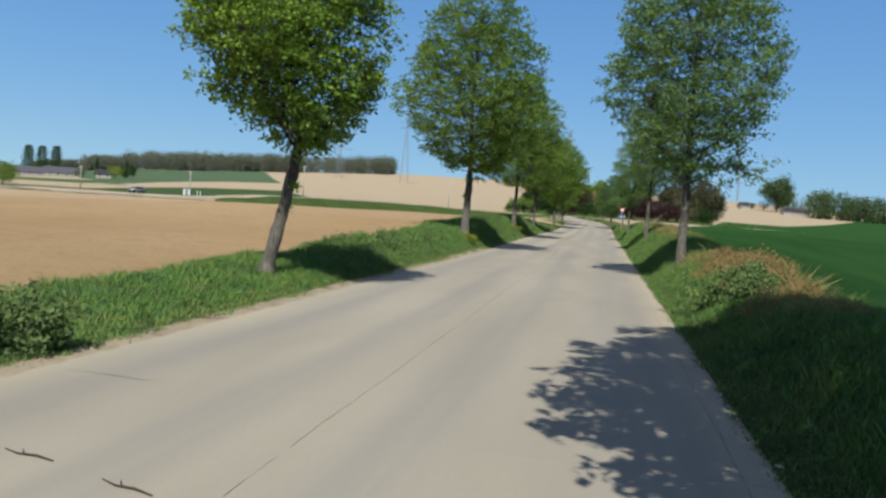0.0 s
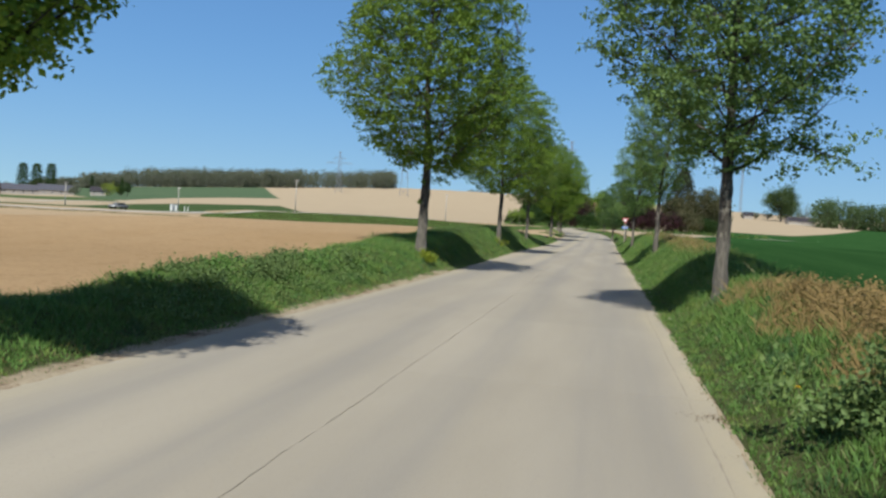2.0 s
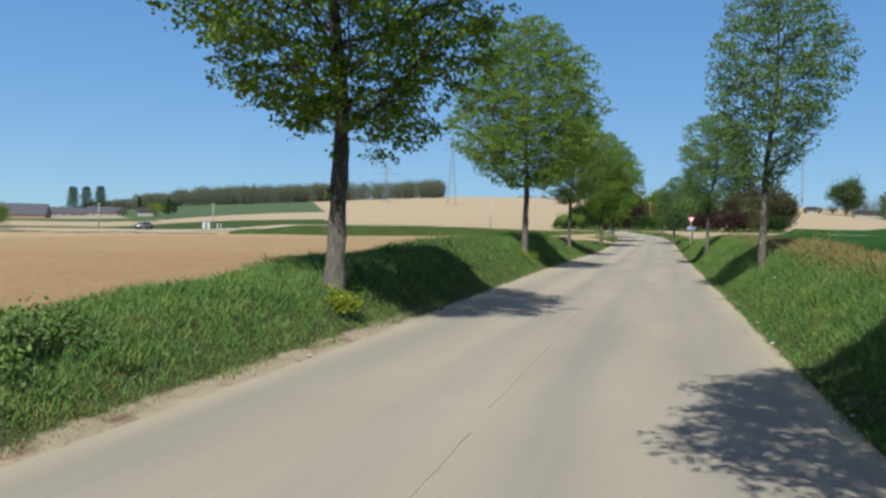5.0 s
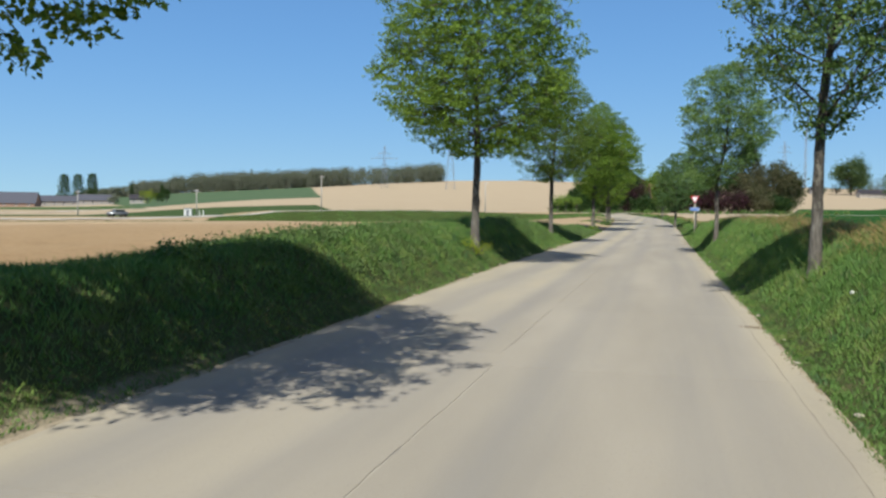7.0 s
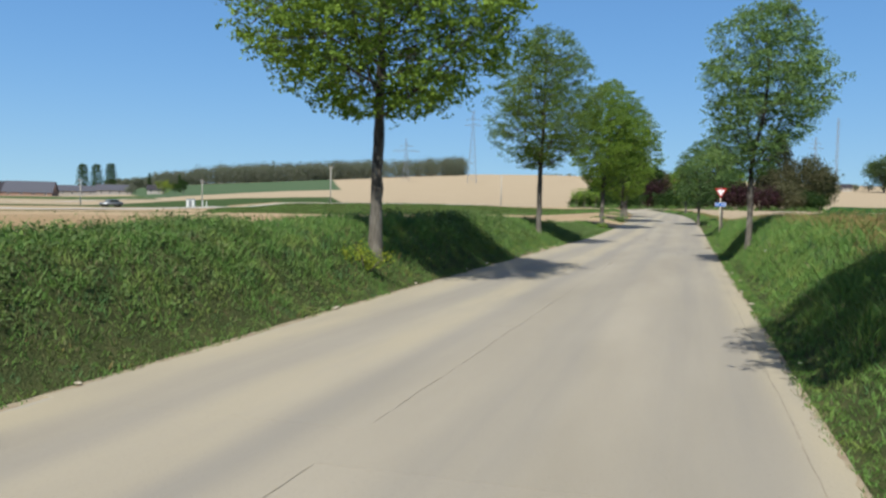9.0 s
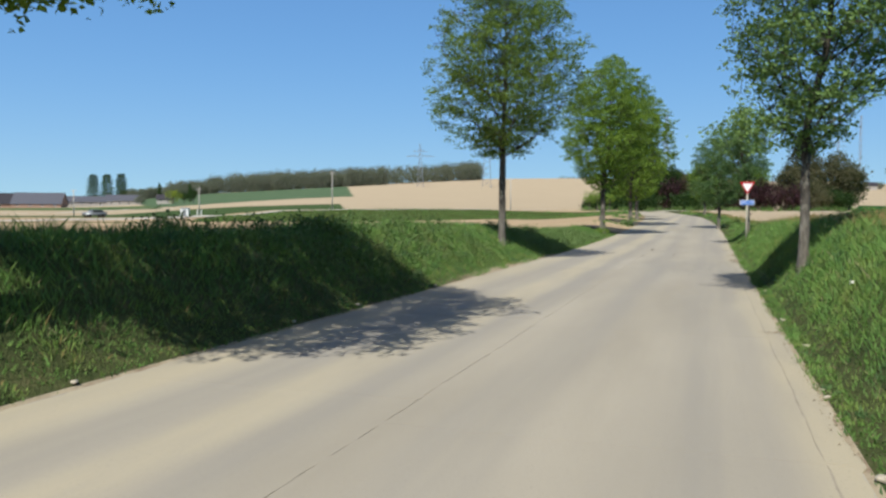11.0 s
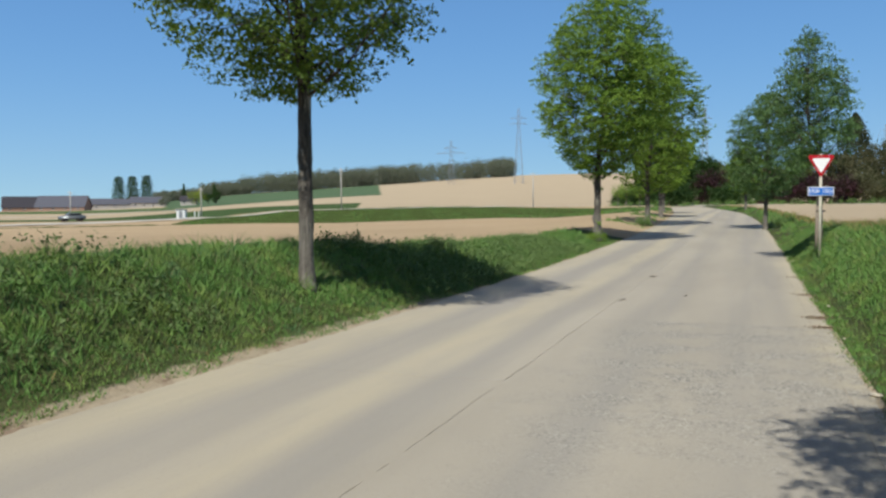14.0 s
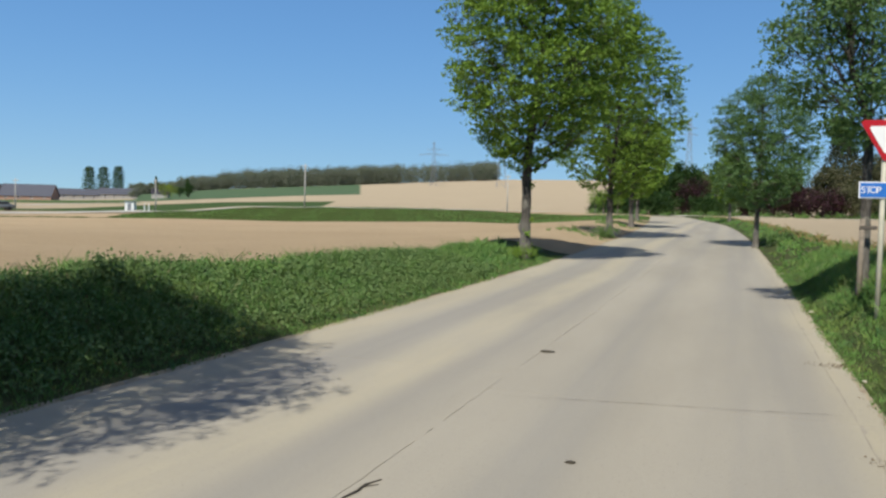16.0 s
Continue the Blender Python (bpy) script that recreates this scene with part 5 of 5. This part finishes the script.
# these woods carry the distance haze in their leaf colour
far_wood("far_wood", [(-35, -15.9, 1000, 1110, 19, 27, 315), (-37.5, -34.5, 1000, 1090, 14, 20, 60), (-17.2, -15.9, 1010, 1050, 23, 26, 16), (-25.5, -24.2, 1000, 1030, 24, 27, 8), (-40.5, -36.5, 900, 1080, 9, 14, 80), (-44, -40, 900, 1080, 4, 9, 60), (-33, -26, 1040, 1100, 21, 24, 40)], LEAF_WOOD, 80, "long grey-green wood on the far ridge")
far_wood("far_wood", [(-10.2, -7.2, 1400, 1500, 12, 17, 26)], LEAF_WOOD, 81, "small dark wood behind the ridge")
far_wood("far_wood", [(14.7, 16.6, 640, 700, 21, 26, 16), (16.6, 22, 640, 700, 18, 23, 34), (22, 34, 620, 700, 16, 21, 50)], LEAF_FAR, 82, "row of round green trees at the far field edge", 1.75)
round_tree("far_tree", *polar(12.1, 760), 33, 16.0, LEAF_FAR, 83, 7000, 1.5, "broad rounded green tree on the ridge", "", 0.1)
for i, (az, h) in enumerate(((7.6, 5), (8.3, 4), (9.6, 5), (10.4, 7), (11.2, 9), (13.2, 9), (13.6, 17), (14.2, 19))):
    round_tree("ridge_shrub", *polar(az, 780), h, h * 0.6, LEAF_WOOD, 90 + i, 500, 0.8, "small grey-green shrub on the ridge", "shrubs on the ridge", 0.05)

for az, r, turn, l, lab in ((12.95, 690, 10, 9, "small pale house on the ridge"), (13.9, 680, -15, 12, "small pale house on the ridge"), (9.9, 770, 5, 8, "small pale house on the ridge")):
    building("far_house", *polar(az, r), turn, l, 8, 3.2, 6.4, RENDER_WALL, ROOF_DARK, lab, 2)

PYLON = plain("pylon_steel", (0.30, 0.33, 0.37), 0.6, 0.5, 0.05)


def lattice(name, u, s, h, base_w, top_w, arms, label, strut=0.16, panels=9, turn=20):
    ob = thing(name, u, s, None, turn, label, "pylon", "power pylons" if arms else "")
    lines = []
    lv = np.linspace(0, 1, panels + 1) ** 0.85
    w = base_w + (top_w - base_w) * np.minimum(1, lv * 1.25)
    cor = [np.array([[sx * w[i] / 2, sy * w[i] / 2, lv[i] * h] for i in range(panels + 1)]) for sx, sy in ((-1, -1), (1, -1), (1, 1), (-1, 1))]
    for c in cor:
        lines.append((c, np.full(panels + 1, strut)))
    for i in range(panels):
        for a in range(4):
            b = (a + 1) % 4
            lines.append((np.stack([cor[a][i], cor[b][i + 1]]), np.full(2, strut * 0.6)))
            lines.append((np.stack([cor[b][i], cor[a][i + 1]]), np.full(2, strut * 0.6)))
    v, f = tubes(lines, 4)
    part_mesh("tower", mesh_of("tower", v, f, PYLON), ob)
    for z, reach in arms:
        for sx in (-1, 1):
            lines = []
            tip = np.array([sx * reach, 0, z])
            for off in (-top_w / 2, top_w / 2):
                lines.append((np.stack([[sx * top_w / 2, off, z], tip]), np.full(2, strut * 0.8)))
                lines.append((np.stack([[sx * top_w / 2, off, z + 1.8], tip]), np.full(2, strut * 0.8)))
            v, f = tubes(lines, 4)
            part_mesh("arm", mesh_of("arm", v, f, PYLON), ob)
    return ob


lattice("pylon", -281, 837, 44, 7, 1.6, [(31, 14.5), (36, 7)], "grey lattice power pylon with wide arms", 0.15)
lattice("pylon", -190, 760, 66, 8, 1.6, [(52, 8), (57, 7)], "tall slim grey lattice pylon in the haze", 0.1, 12)
lattice("pylon", -40, 860, 66, 8, 1.8, [(50, 8), (56, 7)], "grey lattice power pylon above the trees", 0.13, 12)
lattice("radio_mast", 168, 1120, 80, 2.4, 1.8, [], "slim grey lattice mast on the ridge", 0.12, 26)
lattice("pylon", 128, 1000, 52, 7, 1.6, [(40, 9), (45, 7)], "grey lattice power pylon in the haze", 0.09, 10)

# ---- gardens and house beyond the junction ----
building("house", 2, 302, 12, 13, 9, 4.2, 8.6, RENDER_WALL, plain("brown_roof_tiles", (0.13, 0.075, 0.05), 0.85, 0, 0.25), "pale rendered house with a brown tiled roof behind shrubs", 4)
spire_tree("garden_conifer", 25.5, 303, 23, 8.0, LEAF_CONIFER, 101, 7000, 0.6, "tall dark conifer in a garden", "garden trees", 0.06, 0.7)
for i, (u, s, h, r, paint, lab) in enumerate((
        (32, 298, 16.5, 6.2, LEAF_BROWN, "tall garden tree with budding brown twigs"), (37, 297, 13, 5, LEAF_BROWN, "garden tree with sparse brown buds"),
        (22, 296, 13, 5.0, LEAF_BROWN, "garden tree with sparse brown buds"), (-3.5, 306, 13, 4.5, LEAF, "green garden tree behind the house"),
        (-9, 300, 11, 4.0, LEAF_BROWN, "garden tree with sparse brown buds"), (-15, 286, 11, 4.5, LEAF_DARK, "dark green tree in a garden"),
        (-20, 280, 9, 4.5, LEAF_DARK, "dark green tree in a garden"), (-25, 284, 8, 4, LEAF_DARK, "dark green tree in a garden"),
        (-12, 296, 14, 4, LEAF_DARK, "dark green tree in a garden"), (12, 306, 13, 5, LEAF, "green garden tree behind the house"))):
    round_tree("garden_tree", u, s, h, r, paint, 110 + i, 6000, 0.55, lab, "garden trees", 0.12)
for i, (u, s, w, h, paint, lab) in enumerate((
        (-9.5, 283, 7, 7.5, LEAF_PURPLE, "purple-leaved shrub in a garden"), (8.5, 284, 8, 7, LEAF_PURPLE, "purple-leaved shrub in a garden"), (14, 284, 7, 7.5, LEAF_PURPLE, "purple-leaved shrub in a garden"),
        (3.5, 286, 5, 5.5, LEAF_PURPLE, "purple-leaved shrub in a garden"), (-5.5, 270, 5.5, 4.2, LEAF_DARK, "green hedge of a garden"), (-1.8, 272, 4, 3.6, LEAF_FAR, "green hedge of a garden"),
        (20, 282, 8, 6, LEAF_PURPLE, "purple-leaved shrub in a garden"), (26, 283, 8, 6.2, LEAF_BROWN, "brown budding shrub in a garden"), (32, 284, 7, 4.6, LEAF_DARK, "dark clipped shrub in a garden"),
        (-16, 270, 7, 5, LEAF_DARK, "dark hedge round a garden"), (-22, 268, 7, 4.5, LEAF_DARK, "dark hedge round a garden"), (-28, 270, 7, 3.5, LEAF_DARK, "dark hedge round a garden"))):
    bush("garden_shrub", u, s, w, h, paint, 130 + i, 4200, 0.5, label=lab, category="shrub", group="garden shrubs")
weeds_row = [(u, 262 + 0.05 * u) for u in range(-30, 46, 5)]
for i, (u, s) in enumerate(weeds_row):
    bush("verge_weed", u, s, 5.5, 0.7, GRASS, 150 + i, 500, 0.25, deep=2.0, label="rough grass along the junction verge", category="grass", group="junction verge", stems=3)
for i, (u, s, h) in enumerate(((-24, 238, 5.2), (-21.5, 240, 4.4), (-27.5, 250, 4.8))):
    round_tree("young_tree", u, s, h, h * 0.36, LEAF, 170 + i, 700, 0.22, "small young tree with a pale trunk by the junction", "young trees by the junction", 0.35)


# ---- litter on and beside the road ----
def chip(name, u, s, w, l, h, paint, turn, label, category, seed):
    rng = np.random.default_rng(seed)
    bm = bmesh.new()
    bmesh.ops.create_icosphere(bm, subdivisions=2, radius=0.5)
    for v in bm.verts:
        v.co *= 1 + rng.normal() * 0.12
        v.co = Vector((v.co.x * w, v.co.y * l, (v.co.z + 0.42) * h))
    ob = thing(name, u, s, float(road_z(s)) if float(left_edge(s)) < u < float(right_edge(s)) else None, turn, label, category)
    part("lump", bm, paint, ob, "", True)


TWIG = plain("dark_twig", (0.05, 0.04, 0.03))
DUNG = plain("dark_dung", (0.06, 0.05, 0.035), 0.95)
chip("dung_lump", -2.0, 85.7, 0.17, 0.12, 0.018, DUNG, 10, "flattened dark dung lump on the road", "dung", 1)
chip("dung_lump", -0.95, 81.6, 0.07, 0.06, 0.015, DUNG, 10, "small dark dung lump on the road", "dung", 2)


def twig(u, s, turn):
    ob = thing("fallen_twig", u, s, float(road_z(s)), turn, "dry dark twig lying on the concrete", "twig")
    pts = np.array([[0, -0.2, 0.006], [0.012, -0.06, 0.009], [-0.012, 0.06, 0.008], [0.02, 0.2, 0.006]])
    v, f = tubes([(pts, np.array([0.005, 0.008, 0.006, 0.003]))], 6)
    part_mesh("stem", mesh_of("stem", v, f, TWIG, smooth=True), ob)
    v, f = tubes([(np.array([[0.0, 0.03, 0.008], [0.06, 0.10, 0.010]]), np.array([0.004, 0.002]))], 6)
    part_mesh("side_shoot", mesh_of("side_shoot", v, f, TWIG, smooth=True), ob)


twig(-2.0, 80.6, -8)
twig(-3.2, 4.18, 80)
twig(-2.4, 3.92, 74)
chip("litter_scrap", -4.55, 42.3, 0.10, 0.07, 0.04, plain("pale_blue_plastic", (0.55, 0.58, 0.66), 0.4), 30, "crumpled pale bluish plastic scrap at the road edge", "litter", 3)
chip("litter_scrap", 2.24, 42.1, 0.08, 0.08, 0.06, SIGN_WHITE, 30, "small white scrap in the grass", "litter", 4)
chip("litter_scrap", 2.05, 61.5, 0.12, 0.08, 0.05, SIGN_WHITE, 30, "small white scrap in the grass", "litter", 5)
rng = np.random.default_rng(99)
STONE = plain("pale_limestone", (0.48, 0.43, 0.34), 0.9, 0, 0.2)
for i in range(46):
    s = rng.uniform(2, 100)
    u = float(right_edge(s)) + rng.uniform(-0.06, 0.16) if i % 3 else float(left_edge(s)) + rng.uniform(-0.1, 0.12)
    size = rng.uniform(0.03, 0.09)
    chip("stone", u, s, size, size * rng.uniform(0.8, 1.6), size * 0.5, STONE, rng.uniform(0, 180), "pale broken stone at the road edge", "stone", 200 + i)
